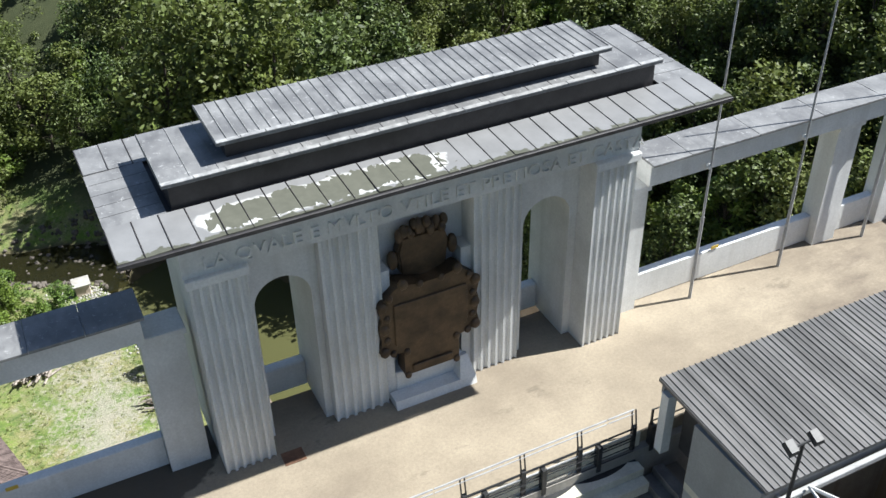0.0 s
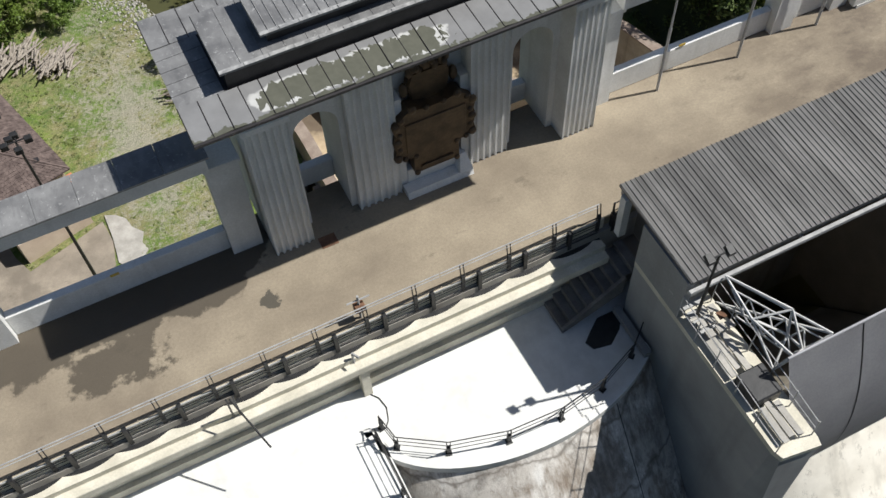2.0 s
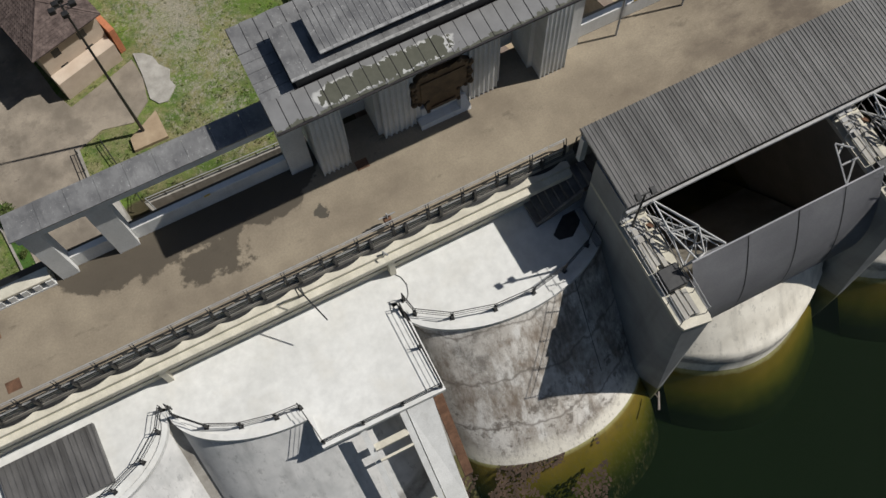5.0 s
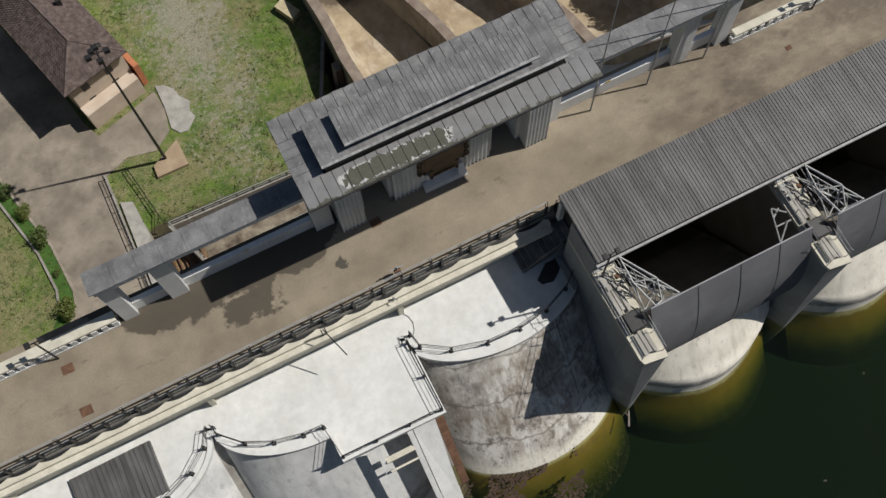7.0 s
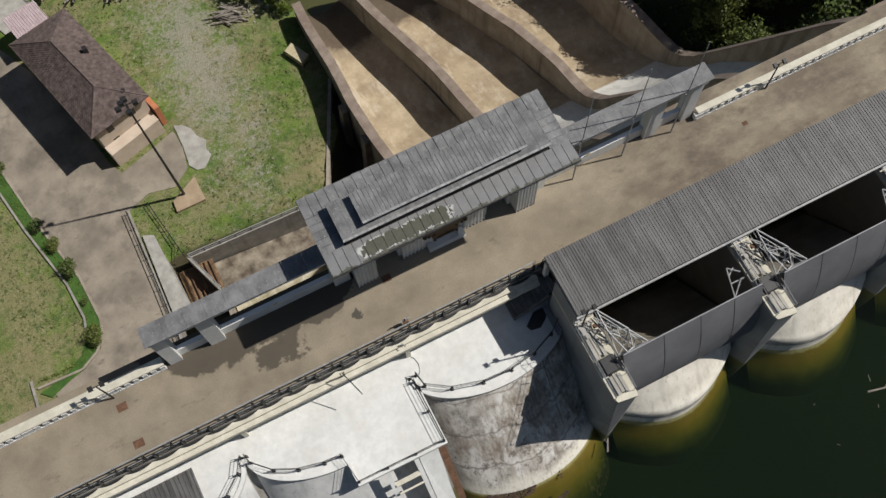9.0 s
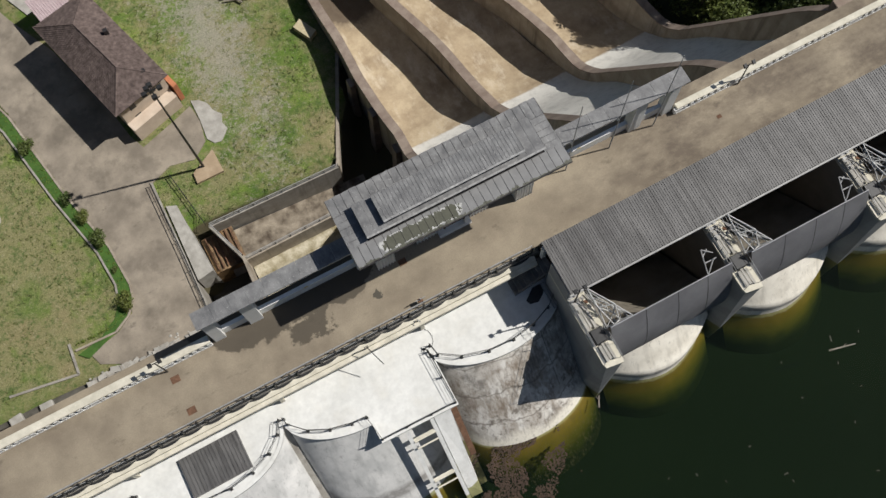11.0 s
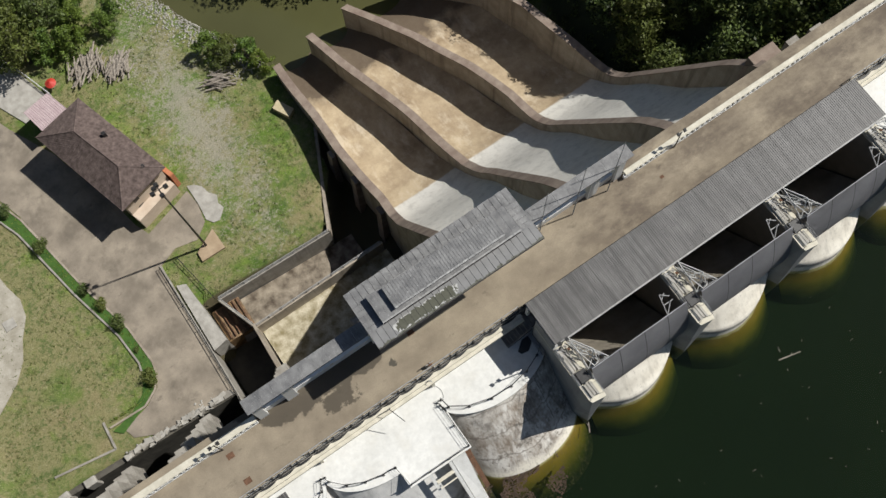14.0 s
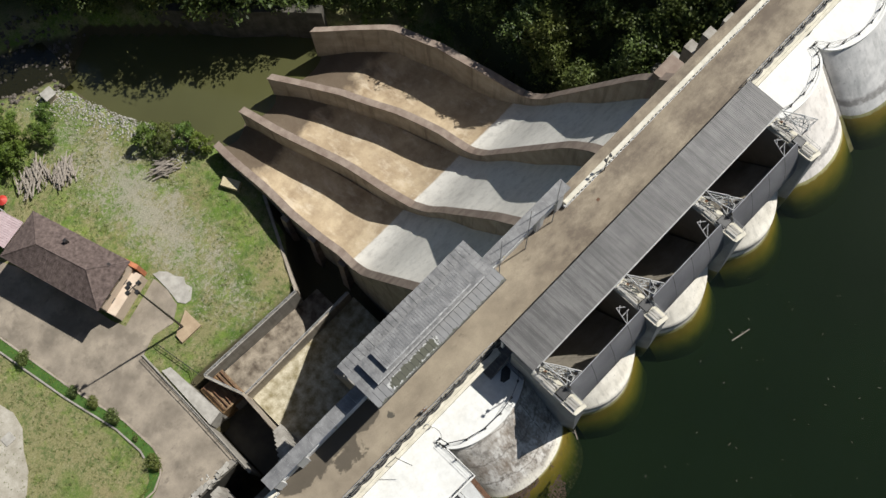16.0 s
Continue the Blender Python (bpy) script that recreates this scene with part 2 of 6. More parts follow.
def peel_material():
    """Pale coated sheet; on part of the eave the coat has flaked off olive felt."""
    m = Nodes("peeling_sheet", 0.5)
    coat = m.mix(m.noise(1.4, 6), (0.13, 0.13, 0.13), (0.24, 0.24, 0.24))
    flake = m.mix(m.noise(3.0, 4), (0.36, 0.36, 0.35), (0.58, 0.58, 0.56))
    felt = m.mix(m.noise(4.0, 5), (0.055, 0.058, 0.042), (0.11, 0.11, 0.085))
    x, y = m.axis(0), m.axis(1)
    inx = m.ramp(m.math("MULTIPLY", m.math("ABSOLUTE", m.math("SUBTRACT", x, 6.9)), 0.2), (0.5, 1.0), (0.78, 0.0))
    iny = m.ramp(m.math("ABSOLUTE", m.math("SUBTRACT", y, 20.35)), (0.25, 1.0), (0.75, 0.15))
    rag = m.noise(2.3, 3, (1.0, 0.55, 1), warp=1.6)
    zone = m.math("MULTIPLY", inx, iny)
    loose = m.ramp(m.math("ADD", m.math("MULTIPLY", zone, 0.62), m.math("SUBTRACT", rag, 0.5)), (0.38, 0.0), (0.40, 1.0))
    c = m.mix(m.ramp(m.math("ADD", zone, m.math("MULTIPLY", m.math("SUBTRACT", m.noise(1.1, 4), 0.5), 1.2)), (0.5, 0.0), (0.62, 0.85)), coat, flake)
    c = m.mix(loose, c, felt)
    edge = m.ramp(m.math("ADD", m.math("MULTIPLY", m.math("SUBTRACT", 20.0, y), 1.2), m.math("SUBTRACT", m.noise(2.6, 3), 0.62)), (0.1, 0.0), (0.12, 1.0))
    c = m.mix(edge, c, felt)
    return m.done(c, m.noise(6.0, 4), 0.2, rough=m.ramp(loose, (0.0, 0.45), (1.0, 0.9)))


def asphalt_material(name, dark, light, wet):
    """Old asphalt: broad brown tones, cracks, dark damp patches and a painted shadow strip."""
    m = Nodes(name, 0.9)
    c = m.mix(m.ramp(m.noise(0.25, 6), (0.35, 0.0), (0.65, 1.0)), dark, light)
    speck = m.noise(9.0, 6, rough=0.8)
    c = m.mix(m.ramp(speck, (0.3, 0.4), (0.62, 0.0)), c, tuple(v * 0.55 for v in dark))
    blot = m.ramp(m.noise(0.7, 7, (0.6, 1.3, 1), rough=0.7), (0.6, 0.0), (0.68, 0.55))
    c = m.mix(blot, c, tuple(v * 0.5 for v in dark))
    stain = m.ramp(m.noise(0.2, 7, rough=0.7), (0.53, 0.0), (0.62, 0.0 if wet else 0.42))
    c = m.mix(stain, c, tuple(v * 0.55 for v in dark))
    if wet:
        grime = m.ramp(m.noise(0.3, 7, (0.6, 1.0, 1), rough=0.75), (0.42, 0.0), (0.6, 0.7))
        c = m.mix(m.math("MULTIPLY", grime, m.ramp(m.math("MULTIPLY", m.math("SUBTRACT", m.axis(0), 18.0), 0.05), (0.0, 0.15), (0.5, 1.0))), c, (0.085, 0.065, 0.05))
        # the wall-foot strip paints the cast shadow darker; a damp lobe spreads from it
        x, y = m.axis(0), m.axis(1)
        rag = m.math("MULTIPLY", m.math("SUBTRACT", m.noise(0.75, 6, rough=0.65), 0.5), 2.6)
        strip = m.math("ADD", m.math("MULTIPLY", m.math("SUBTRACT", y, 20.5), 1.1), m.math("MULTIPLY", m.math("MAXIMUM", m.math("SUBTRACT", m.math("ABSOLUTE", m.math("ADD", x, 4.0)), 5.5), 0.0), -1.0))
        lobe = m.math("SUBTRACT", 1.3, m.math("MAXIMUM", m.math("MULTIPLY", m.math("ABSOLUTE", m.math("ADD", x, 3.6)), 0.55), m.math("MULTIPLY", m.math("ABSOLUTE", m.math("SUBTRACT", y, 20.0)), 0.9)))
        w = m.math("ADD", m.math("MAXIMUM", strip, lobe), rag)
        c = m.mix(m.ramp(w, (0.3, 0.0), (0.5, 0.85)), c, tuple(v * 0.27 for v in dark))
        d = m.n("ShaderNodeVectorMath")
        d.operation = "DISTANCE"
        m.put(d.inputs[0], m.vec(1, 1, 1))
        d.inputs[1].default_value = (2.3, 20.0, 0)
        s = m.math("ADD", d.outputs["Value"], m.math("MULTIPLY", m.noise(2.2, 4), 0.9))
        c = m.mix(m.ramp(s, (0.78, 0.85), (0.84, 0.0)), c, (0.045, 0.042, 0.034))
    pale = m.ramp(m.noise(3.2, 4, rough=0.8), (0.7, 0.0), (0.74, 0.5))
    c = m.mix(pale, c, (0.33, 0.30, 0.25))
    return m.done(c, speck, 0.4, 0.02)


def leaf_material(name, dark, light):
    m = Nodes(name, 0.6)
    c = m.mix(m.island(), dark, light)
    c = m.mix(m.math("MULTIPLY", m.random(), 0.55), c, tuple(v * w for v, w in zip(light, (1.3, 0.95, 0.7))))
    thin = m.n("ShaderNodeBsdfTranslucent")
    m.put(thin.inputs[0], c)
    mixer = m.n("ShaderNodeMixShader", Fac=0.25)
    m.done(c)
    m.t.links.new(m.p.outputs[0], mixer.inputs[1])
    m.t.links.new(thin.outputs[0], mixer.inputs[2])
    m.t.links.new(mixer.outputs[0], m.t.nodes["Material Output"].inputs[0])
    return m.mat


def bay_pier_material():
    """Smooth pier concrete, browner and darker on the faces inside the gate bays."""
    m = Nodes("bay_pier_concrete", 0.85)
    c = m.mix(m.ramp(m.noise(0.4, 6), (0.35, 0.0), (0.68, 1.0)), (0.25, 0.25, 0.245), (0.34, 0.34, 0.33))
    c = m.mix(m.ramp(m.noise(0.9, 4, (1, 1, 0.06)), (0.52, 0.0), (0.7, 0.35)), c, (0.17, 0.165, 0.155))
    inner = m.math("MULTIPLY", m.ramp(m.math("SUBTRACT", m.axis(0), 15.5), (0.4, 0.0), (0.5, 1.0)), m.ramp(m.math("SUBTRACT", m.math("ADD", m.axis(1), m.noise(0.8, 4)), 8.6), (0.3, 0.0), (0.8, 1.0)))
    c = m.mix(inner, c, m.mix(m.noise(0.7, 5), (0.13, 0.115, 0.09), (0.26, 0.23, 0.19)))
    return m.done(c, m.noise(9.0, 4), 0.25)


def chute_material():
    """Washed pale concrete on the steep upper part; brown silt stains and damp further down."""
    m = Nodes("chute_concrete", 0.85)
    brown = m.mix(m.ramp(m.noise(0.22, 7, rough=0.7), (0.35, 0.0), (0.65, 1.0)), (0.27, 0.20, 0.125), (0.49, 0.395, 0.265))
    silt = m.ramp(m.noise(0.5, 7, (1, 0.35, 1), rough=0.75), (0.52, 0.0), (0.66, 0.6))
    brown = m.mix(silt, brown, (0.60, 0.52, 0.40))
    damp = m.ramp(m.math("ADD", m.math("MULTIPLY", m.math("SUBTRACT", m.axis(1), 72.0), 0.07), m.noise(0.12, 5)), (0.62, 0.0), (0.78, 0.85))
    brown = m.mix(damp, brown, (0.07, 0.05, 0.035))
    clean = m.mix(m.noise(0.35, 6), (0.58, 0.565, 0.52), (0.78, 0.76, 0.70))
    clean = m.mix(m.ramp(m.noise(0.6, 7, (1, 0.4, 1), rough=0.75), (0.48, 0.0), (0.64, 0.45)), clean, (0.38, 0.37, 0.34))
    edge = m.math("ADD", m.axis(1), m.math("MULTIPLY", m.noise(1.5, 4), 0.5))
    c = m.mix(m.ramp(m.math("SUBTRACT", edge, 50.2), (0.0, 0.0), (0.35, 1.0)), clean, brown)
    c = m.mix(m.ramp(m.noise(2.2, 6, rough=0.8), (0.55, 0.0), (0.75, 0.4)), c, (0.16, 0.13, 0.10))
    return m.done(c, m.noise(3.0, 6), 0.3, 0.03)


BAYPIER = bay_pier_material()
CHUTE = chute_material()
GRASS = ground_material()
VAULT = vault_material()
PEEL = peel_material()
ASPHALT = asphalt_material("road_surface", (0.20, 0.165, 0.12), (0.325, 0.275, 0.20), True)
YARDROAD = asphalt_material("yard_road", (0.185, 0.158, 0.125), (0.335, 0.288, 0.228), False)
LEAF = leaf_material("leaves", (0.012, 0.026, 0.006), (0.12, 0.175, 0.04))
LEAFB = leaf_material("young_leaves", (0.04, 0.085, 0.012), (0.13, 0.21, 0.03))
TUFT = leaf_material("tufts", (0.05, 0.09, 0.014), (0.17, 0.20, 0.06))
BARK = mottled("bark", (0.05, 0.04, 0.03), (0.10, 0.08, 0.06), 4.0, 0.95)
PITSHADE = mottled("pit_shade", (0.022, 0.020, 0.015), (0.06, 0.052, 0.038), 0.35, 0.7)
BAYFLOOR = mottled("wet_bay_floor", (0.20, 0.18, 0.14), (0.38, 0.34, 0.28), 0.35, 0.75)
# deep shade on the bank and foot walls, put into the colour
SHADEWALL = mottled("dark_shade_wall", (0.055, 0.05, 0.04), (0.13, 0.12, 0.10), 0.5, 0.95, (0.9, 0.5, (0.03, 0.028, 0.022)))
DARKSTEP = mottled("dark_step_concrete", (0.12, 0.112, 0.105), (0.21, 0.20, 0.188), 1.2, 0.9)
BROWNROCK = mottled("brown_rock", (0.04, 0.034, 0.027), (0.18, 0.155, 0.13), 0.9, 0.9)
PIER = mottled("smooth_concrete", (0.25, 0.25, 0.245), (0.34, 0.34, 0.33), 0.4, 0.85, (0.9, 0.3, (0.18, 0.175, 0.165)))
def washed(name, dark, light, deep=-12.3):
    """Washed concrete with a stained band above the waterline and painted depth fade below it."""
    m = Nodes(name, 0.85)
    c = m.mix(m.ramp(m.noise(0.5, 6), (0.35, 0.0), (0.65, 1.0)), dark, light)
    c = m.mix(m.ramp(m.noise(1.3, 5, (1, 0.4, 0.1)), (0.5, 0.0), (0.7, 0.45)), c, tuple(v * 0.55 for v in dark))
    z = m.math("ADD", m.axis(2), m.math("MULTIPLY", m.noise(1.4, 5), 0.5))
    band = m.math("MULTIPLY", m.ramp(m.math("SUBTRACT", z, -11.0), (0.0, 0.0), (0.25, 1.0)), m.ramp(m.math("SUBTRACT", z, -10.3), (0.1, 1.0), (0.5, 0.0)))
    c = m.mix(m.math("MULTIPLY", m.math("MULTIPLY", band, m.ramp(m.noise(1.1, 6, rough=0.75), (0.35, 0.35), (0.55, 1.0))), 0.85), c, (0.19, 0.18, 0.17))
    flake = m.ramp(m.noise(2.6, 7, (1, 0.5, 0.5), rough=0.8), (0.56, 0.0), (0.63, 0.5))
    c = m.mix(flake, c, tuple(v * 0.5 for v in dark))
    c = m.mix(m.ramp(m.math("SUBTRACT", deep, z), (0.0, 0.0), (0.25, 1.0)), c, depth_fade(m))
    return m.done(c, m.noise(4.0, 6), 0.3)


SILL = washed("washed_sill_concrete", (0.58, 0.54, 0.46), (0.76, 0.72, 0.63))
# sunlit copy for one arch: the sun's brightness is put into the colour
LITVAULT = washed("sunlit_vault_concrete", (0.64, 0.60, 0.55), (0.78, 0.74, 0.69))
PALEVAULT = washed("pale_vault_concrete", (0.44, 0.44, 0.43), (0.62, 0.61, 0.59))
SCUM = mottled("scum", (0.03, 0.018, 0.011), (0.075, 0.046, 0.03), 2.0, 0.9)
RUST = mottled("rust", (0.09, 0.045, 0.025), (0.20, 0.105, 0.06), 2.0, 0.9)
CHUTEWALL = mottled("old_wall_concrete", (0.27, 0.23, 0.18), (0.43, 0.38, 0.31), 0.35, 0.9, (0.9, 0.6, (0.10, 0.08, 0.06)))
APRON = mottled("stained_apron", (0.22, 0.185, 0.10), (0.60, 0.55, 0.43), 0.75, 0.9, None, 0.0, 5.0)
WETFLOOR = mottled("wet_floor", (0.05, 0.032, 0.016), (0.34, 0.29, 0.22), 0.5, 0.6)
PAVE = mottled("pale_paving", (0.30, 0.285, 0.255), (0.46, 0.44, 0.40), 0.9, 0.9)
TERRA = mottled("orange_brick", (0.42, 0.15, 0.07), (0.55, 0.22, 0.11), 2.0, 0.9)
YELLOW = mottled("yellow_paint", (0.50, 0.34, 0.04), (0.62, 0.44, 0.07), 3.0, 0.6)
PLINTH = mottled("brown_plinth", (0.30, 0.22, 0.14), (0.44, 0.34, 0.23), 0.6, 0.9)
REDPAINT = mottled("red_paint", (0.42, 0.03, 0.02), (0.55, 0.05, 0.03), 1.5, 0.6)
VERGE = mottled("mown_verge", (0.035, 0.085, 0.012), (0.07, 0.15, 0.022), 0.7, 0.95, None, 0.0, 6.0, 0.6)
GRAVEL = mottled("pale_gravel", (0.30, 0.275, 0.22), (0.47, 0.44, 0.38), 0.5, 0.95, None, 0.0, 5.0, 0.5)
SLUICE = mottled("rust_stained_floor", (0.07, 0.038, 0.014), (0.30, 0.19, 0.09), 0.8, 0.6, None, 0.0, 4.0)
PINK = mottled("pink_sheet", (0.42, 0.32, 0.33), (0.52, 0.42, 0.43), 1.2, 0.7)
PLANKM = mottled("pale_timber", (0.42, 0.36, 0.22), (0.55, 0.48, 0.32), 2.0, 0.85)
DEADWOOD = mottled("dead_wood", (0.20, 0.17, 0.14), (0.40, 0.36, 0.31), 2.5, 0.95)
PALEROCK = mottled("pale_rock", (0.28, 0.27, 0.24), (0.48, 0.46, 0.42), 1.5, 0.95)
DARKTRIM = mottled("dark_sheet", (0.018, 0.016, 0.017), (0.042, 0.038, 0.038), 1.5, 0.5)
LIPZINC = mottled("lit_edge_zinc", (0.22, 0.22, 0.22), (0.42, 0.42, 0.41), 3.0, 0.45, None, 0.0, 6.0)
PALESEAM = mottled("pale_seam", (0.13, 0.13, 0.13), (0.24, 0.24, 0.24), 2.0, 0.55)


# ---- mesh helpers ----
def thing(name, at, label, category, group="", kind=""):
    ob = new(name)
    ob.empty_display_size = 0.2
    ob.location = at
    return tagged(ob, label, category, group, kind)


def part(name, bm, material, parent=None, label="", smooth=False):
    """Links a bmesh, in world metres, as one mesh object, under its thing if there is one."""
    data = bpy.data.meshes.new(name)
    bmesh.ops.recalc_face_normals(bm, faces=bm.faces)
    bm.to_mesh(data)
    bm.free()
    for m in material if isinstance(material, (list, tuple)) else (material,):
        data.materials.append(m)
    if smooth:
        data.polygons.foreach_set("use_smooth", [True] * len(data.polygons))
    ob = new(name, data)
    if parent is not None:
        child(ob, parent)
    if label:
        ob["label"] = label
    return ob


def child(ob, parent):
    ob.parent = parent
    top = parent
    while top.parent:
        top = top.parent
    if parent is top:
        ob.matrix_parent_inverse = Matrix.Translation(-Vector(top.location))
    return ob


def setting(name, bm, material, label, category, kind="structure", smooth=False):
    return tagged(part(name, bm, material, None, label, smooth), label, category, "", kind)


def box(bm, x0, x1, y0, y1, z0, z1, bevel=0.0):
    vs = [bm.verts.new((x, y, z)) for z in (z0, z1) for x, y in ((x0, y0), (x1, y0), (x1, y1), (x0, y1))]
    fs = [bm.faces.new([vs[k] for k in f]) for f in ((3, 2, 1, 0), (4, 5, 6, 7), (0, 1, 5, 4), (1, 2, 6, 5), (2, 3, 7, 6), (3, 0, 4, 7))]
    if bevel:
        bmesh.ops.bevel(bm, geom=list({e for f in fs for e in f.edges}), offset=bevel, segments=1, affect="EDGES", profile=0.5)
    return vs


def solid(bm, bottom, top):
    """A closed form between two rings of the same number of points."""
    a, b = [bm.verts.new(p) for p in bottom], [bm.verts.new(p) for p in top]
    n = len(a)
    bm.faces.new(list(reversed(a)))
    bm.faces.new(b)
    for k in range(n):
        bm.faces.new((a[k], a[(k + 1) % n], b[(k + 1) % n], b[k]))


def prism(bm, outline, z0, z1):
    solid(bm, [(x, y, z0) for x, y in outline], [(x, y, z1) for x, y in outline])


def bar(bm, p, q, r, n=6, r2=None):
    p, q = Vector(p), Vector(q)
    d = (q - p).normalized()
    u = d.cross(Vector((0, 0, 1)) if abs(d.z) < 0.9 else Vector((1, 0, 0))).normalized()
    w = d.cross(u)
    ring = [u * math.cos(math.tau * k / n) + w * math.sin(math.tau * k / n) for k in range(n)]
    solid(bm, [p + v * r for v in ring], [q + v * (r if r2 is None else r2) for v in ring])


def sheet(bm, rows, mat=0):
    """A skin over rows of points."""
    vs = [[bm.verts.new(p) for p in row] for row in rows]
    out = []
    for a, b in zip(vs, vs[1:]):
        for k in range(len(a) - 1):
            f = bm.faces.new((a[k], a[k + 1], b[k + 1], b[k]))
            f.material_index = mat
            out.append(f)
    return out


def mesh():
    return bmesh.new()


# ---- numbers of the plan ----
PITCH, BAY0 = 12.85, 3.6            # buttress axes at BAY0 + k * PITCH
ROAD_S, ROAD_N = 17.45, 22.5
DECK_Z, WATER_Z, VALLEY = -3.8, -12.3, -56.0
WEST, EAST = -75.0, 110.0


def axis_x(k):
    return BAY0 + PITCH * k


def place(name, data, parent, at, turn=0.0, label="", scale=(1, 1, 1)):
    """An object of its own on shared mesh data, under its thing."""
    ob = new(name, data)
    ob.location, ob.rotation_euler, ob.scale = at, (0, 0, turn), scale
    if parent is not None:
        child(ob, parent)
    if label:
        ob["label"] = label
    return ob


def shared(name, bm, material):
    data = bpy.data.meshes.new(name)
    bmesh.ops.recalc_face_normals(bm, faces=bm.faces)
    bm.to_mesh(data)
    bm.free()
    data.materials.append(material)
    return data


def inside(x, y, outline):
    hit = False
    for (ax, ay), (bx, by) in zip(outline, outline[1:] + outline[:1]):
        if (ay > y) != (by > y) and x < ax + (y - ay) * (bx - ax) / (by - ay):
            hit = not hit
    return hit


def off(x, y, outline):
    """Distance to an outline, negative inside."""
    best = 1e9
    for (ax, ay), (bx, by) in zip(outline, outline[1:] + outline[:1]):
        dx, dy = bx - ax, by - ay
        t = min(1.0, max(0.0, ((x - ax) * dx + (y - ay) * dy) / (dx * dx + dy * dy)))
        best = min(best, math.hypot(x - ax - t * dx, y - ay - t * dy))
    return -best if inside(x, y, outline) else best


# ---- terrain ----
CHUTES = [(15.5, 119), (5, 113.5), (8.6, 100.5), (12.4, 93), (17, 84), (17.2, 70), (17, 50), (17, 20), (57, 20), (57, 48), (55.5, 60), (52, 74), (47, 84), (38, 95)]
BASIN = [(-15.2, 55.4), (8.4, 54.9), (14.3, 64), (15.8, 71), (17, 50), (17, 20), (-18.6, 20), (-18.6, 48.2), (-15.4, 48.6)]
STREAM = [(6, 113), (16, 119), (6, 125.5), (-10, 129), (-30, 133), (-70, 137), (-70, 130), (-28, 126), (-9, 121), (-3, 117)]


def smooth(a, b, v):
    v = min(1.0, max(0.0, (v - a) / (b - a)))
    return v * v * (3 - 2 * v)


def ground_z(x, y):
    """The valley floor downstream, its flanks, the river and the bed of the lake."""
    n = noise.noise((x * 0.03, y * 0.03, 0.0)) * 3 + noise.noise((x * 0.11, y * 0.11, 5.0)) * 0.8
    east = max(0.0, x - 55 - max(0.0, y - 62) * 0.2) * 0.95
    north = max(0.0, (x - 8) * 0.62 + (y - 122) * 0.78, (y - 139) * 0.8 if x < 0 else 0.0) * 0.5
    west = max(0.0, -50 - x + (y - 60) * 0.2) * 0.7
    z = VALLEY + min(110.0, max(east, north, west) if min(east, north) < 1 else math.hypot(east, north) * 0.8)
    z += n * smooth(0.5, 8, z - VALLEY) + 0.12 * noise.noise((x * 0.2, y * 0.2, 2.0))
    if 15 < y < 160 and -70 < x < 70:
        z -= (z + 63) * smooth(0.6, -1.2, off(x, y, CHUTES))
        z -= (z + 63) * smooth(0.6, -1.2, off(x, y, BASIN))
        z -= 1.8 * smooth(2.0, -2.0, off(x, y, STREAM))
    if x < -16 and y < 60:
        z -= 26.0 * smooth(41.0, 40.2, y + 0.35 * noise.noise((x * 0.3, 0, 4)) + 0.04 * (x + 17)) * smooth(-16, -18, x) * smooth(-64, -50, x)
    if y < 24:
        lake = -60 + max(smooth(95, 200, x), smooth(-70, -160, x)) * 80 + smooth(-140, -340, y) * 95
        z = lake + (z - lake) * smooth(14, 24, y)
    return z


bm = mesh()
xs = [-1500, -800, -400, -250, -180] + list(range(-140, -60, 8)) + [-60 + 1.6 * k for k in range(107)] + list(range(112, 200, 8)) + [250, 400, 800, 1500]
ys = [-1500, -700, -350, -200] + list(range(-150, 12, 15)) + [12 + 1.6 * k for k in range(95)] + list(range(165, 300, 9)) + [340, 420, 600, 900, 1500]
sheet(bm, [[(x, y, ground_z(x, y)) for x in xs] for y in ys])
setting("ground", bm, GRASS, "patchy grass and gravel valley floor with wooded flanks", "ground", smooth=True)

for k, (z, m) in enumerate(((WATER_Z, WATER), (-17.0, MURK))):
    bm = mesh()
    sheet(bm, [[(x, y, z) for x in (-400, 400)] for y in (-400, 16.5)])
    setting("water" if k == 0 else "water_depth_%d" % k, bm, m, "dark green lake water, paler over submerged concrete", "water")
bm = mesh()
sheet(bm, [[(x, y, -59.5) for x in (2, 60)] for y in (76, 138)])
setting("water_pool", bm, POOL, "murky green pool below the spillway", "water")
bm = mesh()
sheet(bm, [[(x, y, -57.4) for x in (-75, 8)] for y in (112, 138)])
setting("water_stream", bm, SHALLOW, "shallow dark stream between boulders", "water")

# ---- dam ----
bm = mesh()
box(bm, WEST, EAST, ROAD_S, 24.0, -0.5, 0.0)
setting("road", bm, ASPHALT, "worn brown asphalt crest road with damp stains", "road")
bm = mesh()
box(bm, WEST, EAST, 17.2, 24.0, -1.6, -0.504)
box(bm, WEST, EAST, 17.3, 23.2, -62, -1.604)
setting("wall_dam", bm, CONCRETE, "grey concrete body of the dam", "dam wall")
